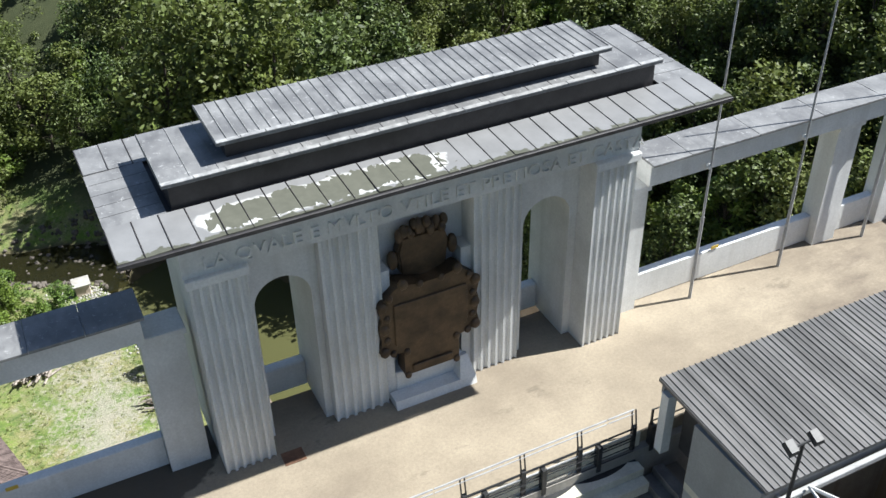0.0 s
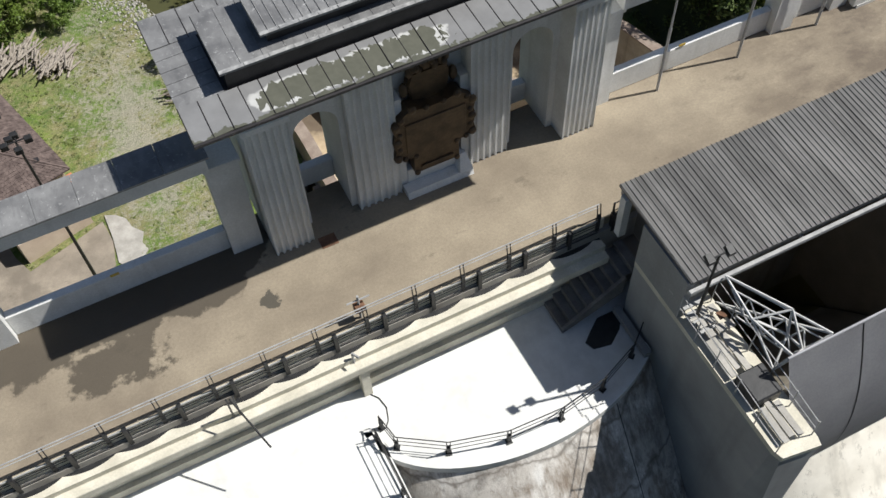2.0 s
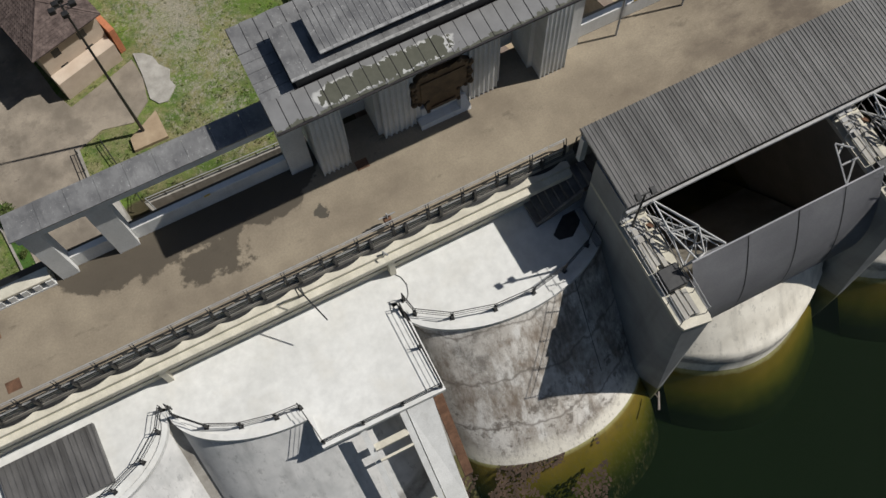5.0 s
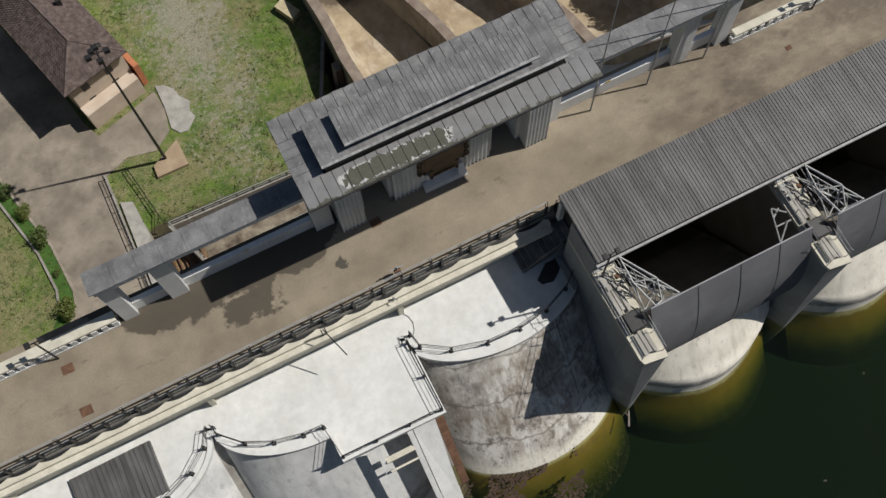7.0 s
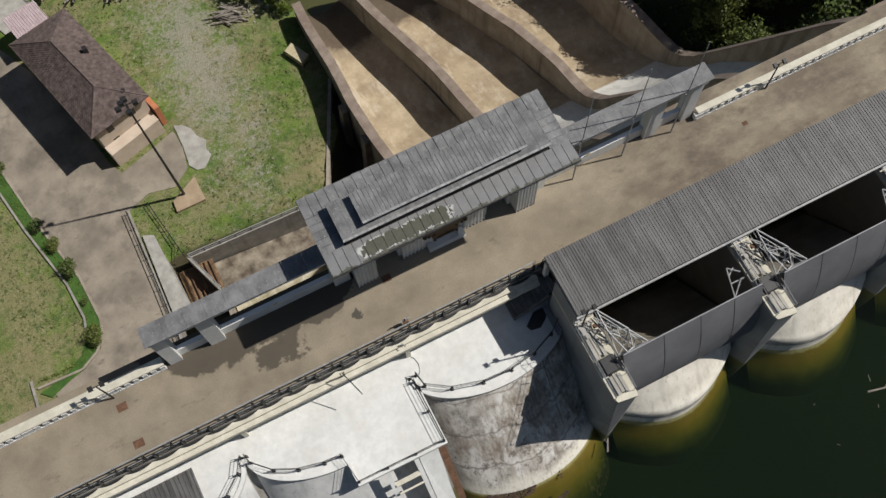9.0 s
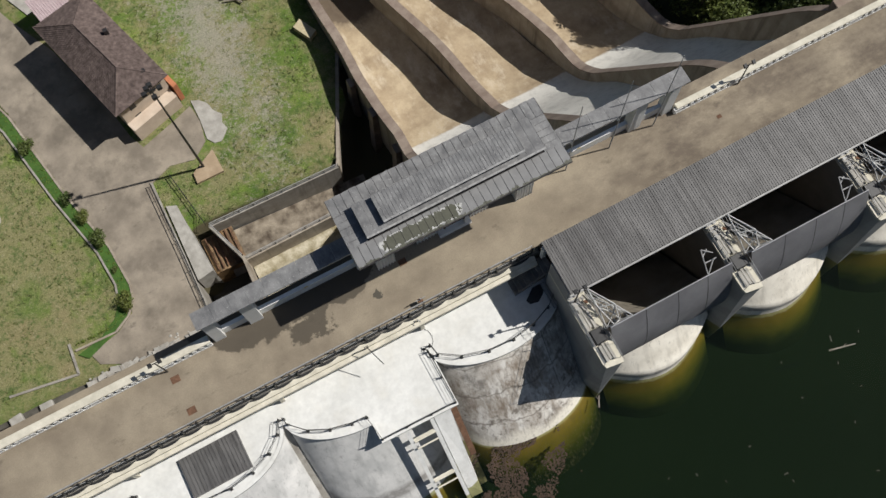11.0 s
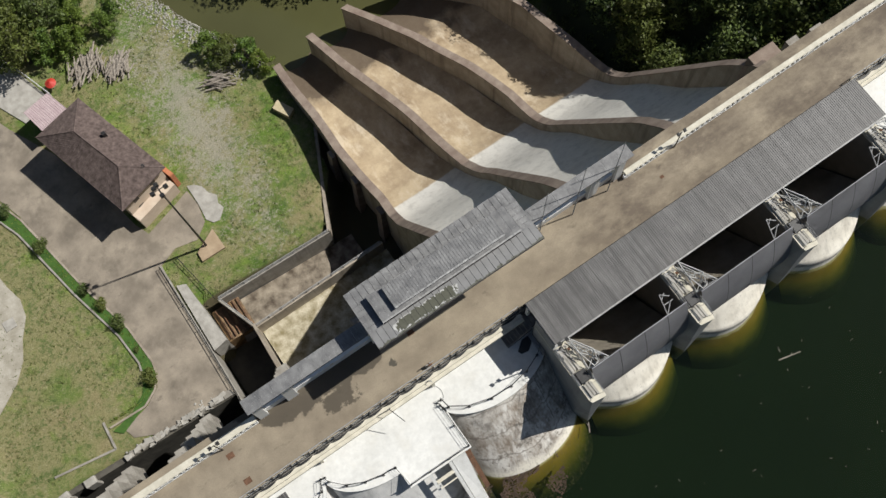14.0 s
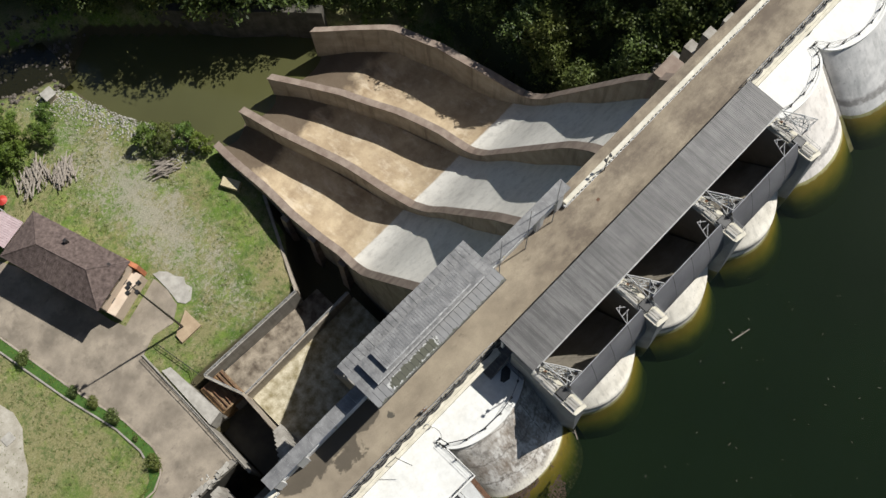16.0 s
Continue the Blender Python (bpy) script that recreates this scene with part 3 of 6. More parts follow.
# ledge below the road railing, with a scalloped lip
LEDGE_E = 15.1
for a, b, nm in ((WEST, LEDGE_E, "wall_ledge_1"), (55.8, EAST, "wall_ledge_2")):
    bm = mesh()
    box(bm, a, b, 16.38, 17.05, -1.6, -1.16, 0.03)
    steps = int((b - a) / 0.16)
    outline = [(a + (b - a) * j / steps, 17.2 - 0.22 * abs(math.sin(math.pi * ((a + (b - a) * j / steps) - 3.1) / 1.95)) ** 0.7) for j in range(steps + 1)]
    prism(bm, outline[::-1] + [(a, 16.74), (b, 16.74)], -1.156, -0.86)
    box(bm, a, b, 17.1, 17.296, DECK_Z + 0.004, -1.604)
    box(bm, a, b, 16.9, 17.096, DECK_Z + 0.004, DECK_Z + 0.5)
    setting(nm, bm, CREAM, "cream concrete ledge with a scalloped lip", "ledge")
    # black strip stands in for the shadow crescents behind the lip
    bm = mesh()
    box(bm, a + 0.02, b - 0.02, 16.93, 17.215, -1.15, -0.885)
    setting(nm.replace("wall_ledge", "trim_lip_shade"), bm, BLACK, "black strip for the shadowed gap behind the scalloped lip", "gutter")
    bm = mesh()
    for k in range(-5, 8):
        x = axis_x(k) + 0.7
        if a < x < b:
            box(bm, x, x + 0.34, 16.5, 16.896, DECK_Z + 0.004, -1.606)
    setting(nm.replace("ledge", "corbel"), bm, CREAM, "short concrete corbels under the ledge", "corbel")


def vault_y(u, z):
    """The upstream skin of an arch: u from -1 to 1 across the bay."""
    return 15.5 - 3.75 * math.sqrt(max(0.0, 1 - u * u)) - 0.81 * (DECK_Z - z)


US = [math.sin(radians(a)) for a in range(-90, 91, 5)]
GATED = (1, 2, 3)
for k in range(-5, 8):
    if k in GATED:
        continue
    xc, hw = axis_x(k) + PITCH / 2, PITCH / 2 - 0.12
    bm = mesh()
    sheet(bm, [[(xc + hw * u, vault_y(u, z), z) for u in US] for z in [DECK_Z - 0.03 - 0.83 * j for j in range(12)] + [-16, -30]])
    setting("wall_arch_%d" % (k + 6), bm, VAULT if k == 0 else LITVAULT if k == 4 else PALEVAULT, "inclined concrete arch with brown drips and pale waterline" if k == 0 else "inclined pale grey concrete arch", "dam arch", smooth=True)
    bm = mesh()
    edge = [(xc + PITCH / 2 * u, vault_y(u, DECK_Z) - 0.3) for u in US]
    if k == -1:
        edge = [p for p in edge if p[0] < -2.75] + [(-2.75, 9.75), (4.15, 9.65), (4.15, 14.9), (axis_x(0), 15.1)]
    prism(bm, edge + [(xc + PITCH / 2, 17.29), (xc - PITCH / 2, 17.29)], DECK_Z - 0.32, DECK_Z)
    setting("wall_deck_%d" % (k + 6), bm, DECK, "bright white coated deck over an arch", "deck")
    bm = mesh()
    inner = []
    for j, p in enumerate(edge):
        a, b = edge[max(0, j - 1)], edge[min(len(edge) - 1, j + 1)]
        d = Vector((b[0] - a[0], b[1] - a[1])).normalized() * 0.3
        inner.append((p[0] - d.y, p[1] + d.x))
    for za, zb in ((0.1, 0.1), (0.004, 0.1)):
        rows = [[(p[0], p[1], DECK_Z + (za if za == 0.1 else 0.1)) for p in edge], [(p[0], p[1], DECK_Z + 0.1) for p in inner]] if za == 0.1 else [[(p[0], p[1], DECK_Z + z) for p in inner] for z in (0.1, 0.004)]
        sheet(bm, rows)
    sheet(bm, [[(p[0], p[1], DECK_Z + z) for p in edge] for z in (0.004, 0.1)])
    setting("trim_deck_%d" % (k + 6), bm, DECK, "low white kerb along the deck edge", "kerb")

# buttresses with stepped downstream backs
for k in range(-5, 9):
    if 1 <= k <= 4:
        continue
    bm = mesh()
    x = axis_x(k)
    for j in range(9):
        z1 = -4.5 - 5.6 * j
        box(bm, x - 0.85, x + 0.85, 23.0 if j == 0 else 23.204, 24.6 + 1.75 * j, z1 - 5.6, z1)
    box(bm, x - 0.75, x + 0.75, 16.0, 17.296, -30, DECK_Z - 0.33)
    solid(bm, [(x - 0.7, 15.9, -30), (x + 0.7, 15.9, -30), (x + 0.7, -7.0, -30), (x - 0.7, -7.0, -30)],
          [(x - 0.7, 15.9, DECK_Z - 0.33), (x + 0.7, 15.9, DECK_Z - 0.33), (x + 0.7, 14.4, DECK_Z - 0.33), (x - 0.7, 14.4, DECK_Z - 0.33)])
    setting("wall_buttress_%d" % (k + 6), bm, CONCRETE, "grey concrete buttress with a stepped back", "buttress")

# ---- railings ----
def post_mesh(h, black):
    bm = mesh()
    box(bm, -0.07, 0.07, -0.05, 0.09, 0, h * 0.55, 0.01)
    box(bm, -0.085, -0.055, -0.03, 0.03, h * 0.5, h)
    box(bm, 0.055, 0.085, -0.03, 0.03, h * 0.5, h)
    box(bm, -0.12, 0.12, -0.12, 0.12, 0, 0.05)
    return shared("post", bm, black)


def railing(name, label, pts, gap, h, heights, r, metal, posts, group):
    """A railing along a line of points on its support."""
    t = thing(name, pts[0], label, "railing", group)
    a = Vector(pts[0])
    for q in pts[1:]:
        q = Vector(q)
        d = q - a
        n = max(1, round(d.length / gap))
        for j in range(n + 1 if q == Vector(pts[-1]) else n):
            place("post", posts, t, a + d * j / n, math.atan2(d.y, d.x))
        for z in heights:
            bm = mesh()
            bar(bm, a + Vector((0, 0, z)), q + Vector((0, 0, z)), r if z < max(heights) else r * 1.5, 6)
            part("rail", bm, metal, t)
        a = q
    return t


DPOST = post_mesh(1.05, BLACK)
arc = [(axis_x(0) + PITCH / 2 + PITCH / 2 * u, vault_y(u, DECK_Z) + 0.42, DECK_Z) for u in (-0.86, -0.6, -0.25, 0.1, 0.42, 0.7, 0.9)]
RAILS = (0.35, 0.7, 1.05)
railing("deck_railing", "thin dark steel railing round the curved deck", [(4.3, 15.0, DECK_Z)] + arc, 2.6, 1.05, RAILS, 0.016, BLACK, DPOST, "deck railings")
arc = [(axis_x(-1) + PITCH / 2 + PITCH / 2 * u, vault_y(u, DECK_Z) + 0.42, DECK_Z) for u in (-0.94, -0.75, -0.5, -0.22, -0.02)]
railing("deck_railing", "thin dark steel railing round the deck edge", [(-9.0, 15.2, DECK_Z)] + arc + [(-2.6, 9.95, DECK_Z), (4.0, 9.85, DECK_Z), (3.95, 14.6, DECK_Z)], 2.3, 1.05, RAILS, 0.016, BLACK, DPOST, "deck railings")
for k in (-2, -3, 4, 5):
    arc = [(axis_x(k) + PITCH / 2 + PITCH / 2 * u, vault_y(u, DECK_Z) + 0.42, DECK_Z) for u in (-0.98, -0.86, -0.6, -0.25, 0.1, 0.42, 0.7, 0.9, 0.985)]
    railing("deck_railing", "thin dark steel railing round the curved deck", arc, 2.6, 1.05, RAILS, 0.016, BLACK, DPOST, "deck railings")

bm = mesh()
box(bm, -0.075, 0.075, -0.02, 0.12, -0.55, 0.5, 0.01)
solid(bm, [(-0.09, 0.02, 0.45), (-0.055, 0.02, 0.45), (-0.055, 0.07, 0.45), (-0.09, 0.07, 0.45)], [(-0.09, 0.14, 1.1), (-0.055, 0.14, 1.1), (-0.055, 0.18, 1.1), (-0.09, 0.18, 1.1)])
solid(bm, [(0.055, 0.02, 0.45), (0.09, 0.02, 0.45), (0.09, 0.07, 0.45), (0.055, 0.07, 0.45)], [(0.055, 0.14, 1.1), (0.09, 0.14, 1.1), (0.09, 0.18, 1.1), (0.055, 0.18, 1.1)])
RPOST = shared("post", bm, BLACK)
bm = mesh()
box(bm, -0.08, 0.08, -0.13, 0.09, -0.75, 0.34, 0.01)
RSTUB = shared("stub_post", bm, BLACK)
for a, b in ((-62.0, 15.0), (56.2, 96.0)):
    rr = thing("road_railing", (a, 17.3, -0.3), "black steel road railing with pale tube handrails", "railing", "road railings")
    n = round((b - a) / 1.95)
    for j in range(n + 1):
        place("post", RPOST, rr, (a + (b - a) * j / n, 17.3, 0))
        place("stub_post", RSTUB, rr, (a + (b - a) * j / n + 0.66, 17.3, 0))
    for z, y, r, m in ((1.12, 17.46, 0.03, STEEL), (0.98, 17.43, 0.022, STEEL), (0.42, 17.33, 0.03, BLACK), (0.22, 17.31, 0.025, STEEL), (0.05, 17.30, 0.025, BLACK)):
        x = a
        while x < b:
            bm = mesh()
            bar(bm, (x, y, z), (min(b, x + 5.8), y + 0.004 * math.sin(x), z + 0.01 * math.sin(x * 3)), r, 6)
            part("rail", bm, m, rr)
            x += 5.85
    bm = mesh()
    box(bm, a - 0.3, b + 0.3, 17.36, 17.446, -0.5, 0.09)
    part("kerb", bm, CREAM, rr)
    bm = mesh()
    solid(bm, [(a, 17.22, -0.95), (b, 17.22, -0.95), (b, 17.355, -0.95), (a, 17.355, -0.95)], [(a, 17.22, -0.86), (b, 17.22, -0.86), (b, 17.355, -0.5), (a, 17.355, -0.5)])
    part("toe_board", bm, WHITE, rr, "pale concrete edge below the rails")
    for z in (0.0, -0.25, -0.5):
        bm = mesh()
        bar(bm, (a, 17.24, z), (b, 17.24, z), 0.018, 5)
        part("cable", bm, BLACK, rr)
rr = thing("road_railing", (15.6, 17.32, 0), "low dark handrail along the gate house", "railing", "road railings")
for z in (0.45, 0.95):
    bm = mesh()
    bar(bm, (15.6, 17.32, z), (55.6, 17.32, z), 0.025, 5)
    part("rail", bm, BLACK, rr)
for j in range(21):
    bm = mesh()
    box(bm, 15.6 + 2 * j, 15.66 + 2 * j, 17.29, 17.35, -0.5, 0.97)
    part("post", bm, BLACK, rr)

# parapets on the valley side, with slots
PBLOCK = mesh()
box(PBLOCK, -0.17, 0.17, -0.15, 0.13, 0.16, 0.72)
PBLOCK = shared("baluster", PBLOCK, WHITE)
for a, b, y0 in ((-62.0, -11.05, 22.42), (31.5, 96.0, 22.1)):
    pp = thing("parapet", (a, y0, 0), "white concrete parapet with a row of small slots", "parapet", "parapets")
    bm = mesh()
    box(bm, a, b, y0, y0 + 0.34, 0, 0.16)
    part("plinth", bm, WHITE, pp)
    bm = mesh()
    deep = 0.72 if a < 0 else 0.6
    box(bm, a, b, y0 + 0.06, y0 + deep, 0.724, 0.95, 0.03)
    box(bm, a, b, y0 + deep - 0.25, y0 + deep - 0.05, 0.004, 0.66)
    part("coping", bm, CREAM, pp)
    n = int((b - a) / 0.64)
    for j in range(n):
        wide = 2.4 if j % 9 == 0 else 1.0
        place("baluster", PBLOCK, pp, (a + 0.2 + (b - a - 0.4) * j / (n - 1), y0 + 0.17, 0), scale=(wide, 1, 1))

# ---- spillway piers, sills, gates ----
def pier_x(k):
    return axis_x(k) - 0.37


for k in (1, 2, 3, 4):
    x = pier_x(k)
    back = 15.2 if k == 1 else 17.296
    # a blunt head that narrows to a cutwater at the waterline
    plan = [(x - 0.72, back), (x - 0.72, 6.65), (x - 0.6, 6.3), (x + 0.8, 6.1), (x + 0.88, 6.4), (x + 0.88, back)]
    foot = [(x - 0.72, back), (x - 0.72, 7.3), (x + 0.1, 5.65), (x + 0.45, 5.7), (x + 0.88, 6.5), (x + 0.88, back)]
    bm = mesh()
    solid(bm, [(p, q, -12.8) for p, q in foot], [(p, q, -0.3) for p, q in plan])
    prism(bm, foot, -40, -12.804)
    if k == 1:
        box(bm, x + 0.25, x + 0.85, 15.204, 17.296, -40, -2.0)
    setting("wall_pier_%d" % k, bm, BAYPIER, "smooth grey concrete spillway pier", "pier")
    bm = mesh()
    prism(bm, [(p + (p - x) * 0.03, q if q > 8 else q - 0.06) for p, q in plan], -0.296, 0.0)
    setting("trim_pier_%d" % k, bm, CREAM, "cream concrete cap of a spillway pier", "pier cap")
for k in GATED:
    a, b = pier_x(k) + 1.0, pier_x(k + 1) - 1.0
    xc, hw = (a + b) / 2, (b - a) / 2
    bm = mesh()
    rows = []
    for z, ys_, bulge in ((-5.75, 8.9, 0.1), (-6.3, 8.3, 0.4), (-7.4, 7.9, 0.9), (-8.8, 7.5, 1.6), (-9.5, 7.25, 2.0), (-9.75, 7.15, 2.2), (-9.95, 7.0, 2.3), (-11.0, 6.95, 2.4), (-12.4, 6.9, 2.5), (-14.4, 5.6, 2.5), (-22.0, 0.2, 2.5)):
        rows.append([(xc + hw * u, ys_ - bulge * max(0.0, 1 - u * u) ** 1.05, z) for u in US])
    sheet(bm, rows)
    setting("wall_sill_%d" % k, bm, SILL, "pale rounded concrete spillway sill", "sill", smooth=True)
    bm = mesh()
    sheet(bm, [[(a, y, z), (b, y, z)] for y, z in ((8.3, -5.9), (9.5, -6.8), (11.0, -8.4), (13.0, -10.6), (15.0, -13.0), (17.296, -16.0))])
    setting("floor_bay_%d" % k, bm, BAYFLOOR, "dark wet slimy floor behind a spillway gate", "bay floor")
    g = thing("spillway_gate", (xc, 8, -5.6), "curved grey steel spillway gate with vertical seams", "sluice gate", "spillway gates")

    def gate_y(s):
        return 9.2 - 2.3 * math.sin(math.pi * (0.08 + 0.5 * (1 - s)))

    bm = mesh()
    sheet(bm, [[(a - 0.12 + (b - a + 0.24) * i / 4, gate_y(j / 10), -5.7 + 7.4 * j / 10) for i in range(5)] for j in range(11)])
    bmesh.ops.solidify(bm, geom=bm.faces[:], thickness=0.12)
    part("skin_plate", bm, GATE, g, smooth=False)
    for f in (0.28, 0.55, 0.8):
        bm = mesh()
        x = a + (b - a) * f
        sheet(bm, [[(x + dx, gate_y(j / 10) - 0.008, -5.7 + 7.4 * j / 10) for dx in (-0.03, 0.03)] for j in range(11)])
        bmesh.ops.solidify(bm, geom=bm.faces[:], thickness=0.02)
        part("seam", bm, BLACK, g)
    bm = mesh()
    bar(bm, (a - 0.1, gate_y(1) + 0.06, 1.7), (b + 0.1, gate_y(1) + 0.06, 1.7), 0.05)
    part("top_tube", bm, GATE, g)

# gate house
gh = thing("gate_house", (35.4, 14.6, 0), "long open gate house with a ribbed grey roof", "building")
bm = mesh()
solid(bm, [(15.4, 12.3, 2.38), (55.5, 12.3, 2.38), (55.5, 17.0, 2.53), (15.4, 17.0, 2.53)], [(15.4, 12.3, 2.5), (55.5, 12.3, 2.5), (55.5, 17.0, 2.65), (15.4, 17.0, 2.65)])
roof = part("roof", bm, RIB, gh)
bm = mesh()
solid(bm, [(-0.02, -2.36, 0), (0.02, -2.36, 0), (0.02, 2.36, 0.15), (-0.02, 2.36, 0.15)], [(-0.015, -2.36, 0.028), (0.015, -2.36, 0.028), (0.015, 2.36, 0.178), (-0.015, 2.36, 0.178)])
RRIB = shared("rib", bm, RIB)
for j in range(190):
    place("rib", RRIB, gh, (15.45 + 0.2115 * j, 14.65, 2.503 + 0.006 * math.sin(j * 2.1)))
for y, z0, z1, nm in ((12.5, 1.75, 2.376, "fascia"), (16.8, 2.1, 2.52, "back_beam")):
    bm = mesh()
    box(bm, 15.5, 55.4, y, y + 0.14, z0, z1)
    part(nm, bm, PIER, gh)
bm = mesh()
box(bm, 15.4, 55.4, 12.2, 12.36, 1.75, 1.95, 0.02)
for q in range(10):
    box(bm, 16 + 4.3 * q, 16.1 + 4.3 * q, 12.362, 12.498, 1.78, 1.9)
part("crane_rail", bm, STEEL, gh, "pale grey crane rail under the eave")
for x in (15.335, 28.7, 41.5, 54.4):
    bm = mesh()
    box(bm, x, x + 0.35, 12.4, 15.2, 0.004, 2.374)
    part("wall", bm, PIER, gh)
    for y in (16.4,):
        bm = mesh()
        box(bm, x, x + 0.32, y, y + 0.32, 0.004, 2.37)
        part("column", bm, WHITE, gh)
# added black panel stands in for the darkness inside the open doorway
bm = mesh()
box(bm, 16.0, 16.06, 15.24, 16.36, 0.004, 2.1)
part("doorway_dark", bm, BLACK, gh, "black panel for the dark doorway opening")


def hoist(k):
    """Walkway and lattice on top of one pier."""
    x = pier_x(k)
    t = thing("gate_hoist", (x, 9.5, 0), "pale steel walkway and lattice bracket on a pier", "gate hoist", "gate hoists")
    for y0, y1, dx in ((9.4, 11.9, -0.5), (9.6, 11.9, -0.2), (9.4, 11.8, 0.12), (6.6, 8.0, -0.4), (6.7, 8.1, -0.1), (6.6, 8.0, 0.2)):
        bm = mesh()
        box(bm, x + dx, x + dx + 0.24, y0, y1, 0.22, 0.28)
        part("plank", bm, PAVE, t)
    bm = mesh()
    box(bm, x - 0.5, x + 0.6, 8.1, 9.3, 0.02, 0.7, 0.05)
    part("machine_box", bm, BLACK, t, "black hoist box")
    for j in range(6):
        bm = mesh()
        y = 12.9 - 0.33 * j
        box(bm, x - 0.75 + 0.05 * j, x + 0.15, y, y + 0.24, 0.9 - 0.11 * j, 0.95 - 0.11 * j)
        part("step", bm, STEEL, t)
    for sx in (-0.75, 0.75):
        for z in (0.55, 1.0):
            bm = mesh()
            bar(bm, (x + sx, 6.5, z), (x + sx, 12.4, z + (0.5 if z > 0.9 else 0.2)), 0.022, 5)
            part("rail", bm, STEEL, t)
        for y in (6.5, 7.7, 8.9, 10.1, 11.3, 12.4):
            bm = mesh()
            bar(bm, (x + sx, y, 0.0), (x + sx, y, 1.1 + 0.07 * (y - 6.5)), 0.025, 5)
            part("post", bm, STEEL, t)
    p = [(x + 0.75, 12.2, 2.1), (x + 0.8, 12.2, 0.2), (x + 2.9, 8.8, 1.6), (x + 0.95, 9.0, 0.3), (x + 2.1, 10.1, 1.9), (x + 1.9, 9.7, 0.9), (x + 0.9, 10.6, 1.4), (x + 2.0, 9.0, 0.9), (x + 1.4, 8.8, 1.2)]
    for i, j in ((0, 2), (1, 2), (3, 2), (0, 4), (1, 5), (4, 5), (4, 6), (5, 6), (6, 3), (5, 7), (7, 3), (4, 7), (0, 6), (1, 6), (7, 8), (6, 8), (8, 3), (5, 3)):
        bm = mesh()
        bar(bm, p[i], p[j], 0.05, 5)
        part("brace", bm, PALESTEEL, t)
    # a second, shallower truss beside the first, and a heap of grating slabs at the pier head
    for i in range(5):
        f, g2 = i / 5, (i + 1) / 5
        top0, top1 = Vector((x + 0.95, 11.9, 1.5)).lerp(Vector((x + 2.7, 8.9, 1.2)), f), Vector((x + 0.95, 11.9, 1.5)).lerp(Vector((x + 2.7, 8.9, 1.2)), g2)
        low0, low1 = Vector((x + 0.95, 11.3, 0.5)).lerp(Vector((x + 1.9, 8.6, 0.5)), f), Vector((x + 0.95, 11.3, 0.5)).lerp(Vector((x + 1.9, 8.6, 0.5)), g2)
        for p0, p1 in ((top0, top1), (low0, low1), (top0, low1), (low0, top1)):
            bm = mesh()
            bar(bm, p0, p1, 0.035, 5)
            part("truss_bar", bm, PALESTEEL, t)
    for i in range(9):
        bm = mesh()
        u, v = x - 0.62 + 0.42 * (i % 3) + 0.1 * (i // 3), 12.1 - 0.42 * (i // 3)
        box(bm, u, u + 0.3, v - 0.3, v, 0.5 + 0.09 * (i % 2), 0.55 + 0.09 * (i % 2))
        part("grating_slab", bm, RUST if i == 5 else PAVE, t, "red-brown painted slab" if i == 5 else "")
    return t


for k in (1, 2, 3, 4):
    hoist(k)
for k in (2, 3, 4):
    x = pier_x(k) - 3.1
    t = thing("gate_bracket", (x, 9.2, 1.7), "small pale lattice bracket on a gate", "bracket", "gate brackets")
    for p, q in (((0, 0, 0), (0.25, 1.9, 0.9)), ((0.25, 1.9, 0.9), (1.0, 1.3, 0.8)), ((0.1, 0.9, 0.4), (1.2, 0.9, 0.3)), ((0, 0, 0), (0.9, 0.9, 0.5)), ((0.2, 1.4, 0.6), (0.8, 1.8, 0.6))):
        bm = mesh()
        bar(bm, Vector((x, 8.7, 1.7)) + Vector(p), Vector((x, 8.7, 1.7)) + Vector(q), 0.05, 5)
        part("brace", bm, STEEL, t)

# stairs from the deck up to the gate house
st = thing("deck_stairs", (14, 16.2, DECK_Z), "grey concrete stairs from deck to gate house", "stairs")
for j in range(9):
    bm = mesh()
    x = 12.6 + 0.38 * j
    top, foot = DECK_Z + 0.28 * (j + 1), DECK_Z + 0.004 + 0.28 * max(0, j - 1)
    box(bm, x, x + 0.376, 15.55, 16.95, foot if j > 1 else DECK_Z + 0.004, top)
    part("step", bm, DARKSTEP, st)
bm = mesh()
solid(bm, [(12.6, 15.4, DECK_Z + 0.004), (15.3, 15.4, DECK_Z + 1.2), (15.3, 15.546, DECK_Z + 1.2), (12.6, 15.546, DECK_Z + 0.004)], [(12.6, 15.4, DECK_Z + 0.25), (15.3, 15.4, DECK_Z + 2.3), (15.3, 15.546, DECK_Z + 2.3), (12.6, 15.546, DECK_Z + 0.25)])
part("stringer", bm, DARKSTEP, st)
bm = mesh()
box(bm, 14.9, 15.2, 12.9, 15.3, DECK_Z + 0.104, DECK_Z + 0.4)
part("kerb", bm, PIER, st)
# flat black plate stands in for the darkness of an open shaft
bm = mesh()
prism(bm, [(13.2, 14.6), (13.35, 14.2), (14.1, 14.05), (14.75, 14.5), (15.25, 15.1), (15.28, 15.36), (14.2, 15.36), (13.7, 15.0)], DECK_Z + 0.006, DECK_Z + 0.05)
sh = tagged(part("dark_shaft_plate", bm, BLACK), "black plate for the dark curved shaft opening in the deck", "hatch")
bm = mesh()
prism(bm, [(-17.9, 12.85), (-12.75, 12.95), (-12.75, 16.25), (-17.9, 16.2)], DECK_Z + 0.004, DECK_Z + 0.35)
hc = thing("hatch_roof", (-15.3, 14.6, DECK_Z), "flat ribbed grey shelter roof on the deck", "hatch")
part("sheet", bm, RIB, hc)
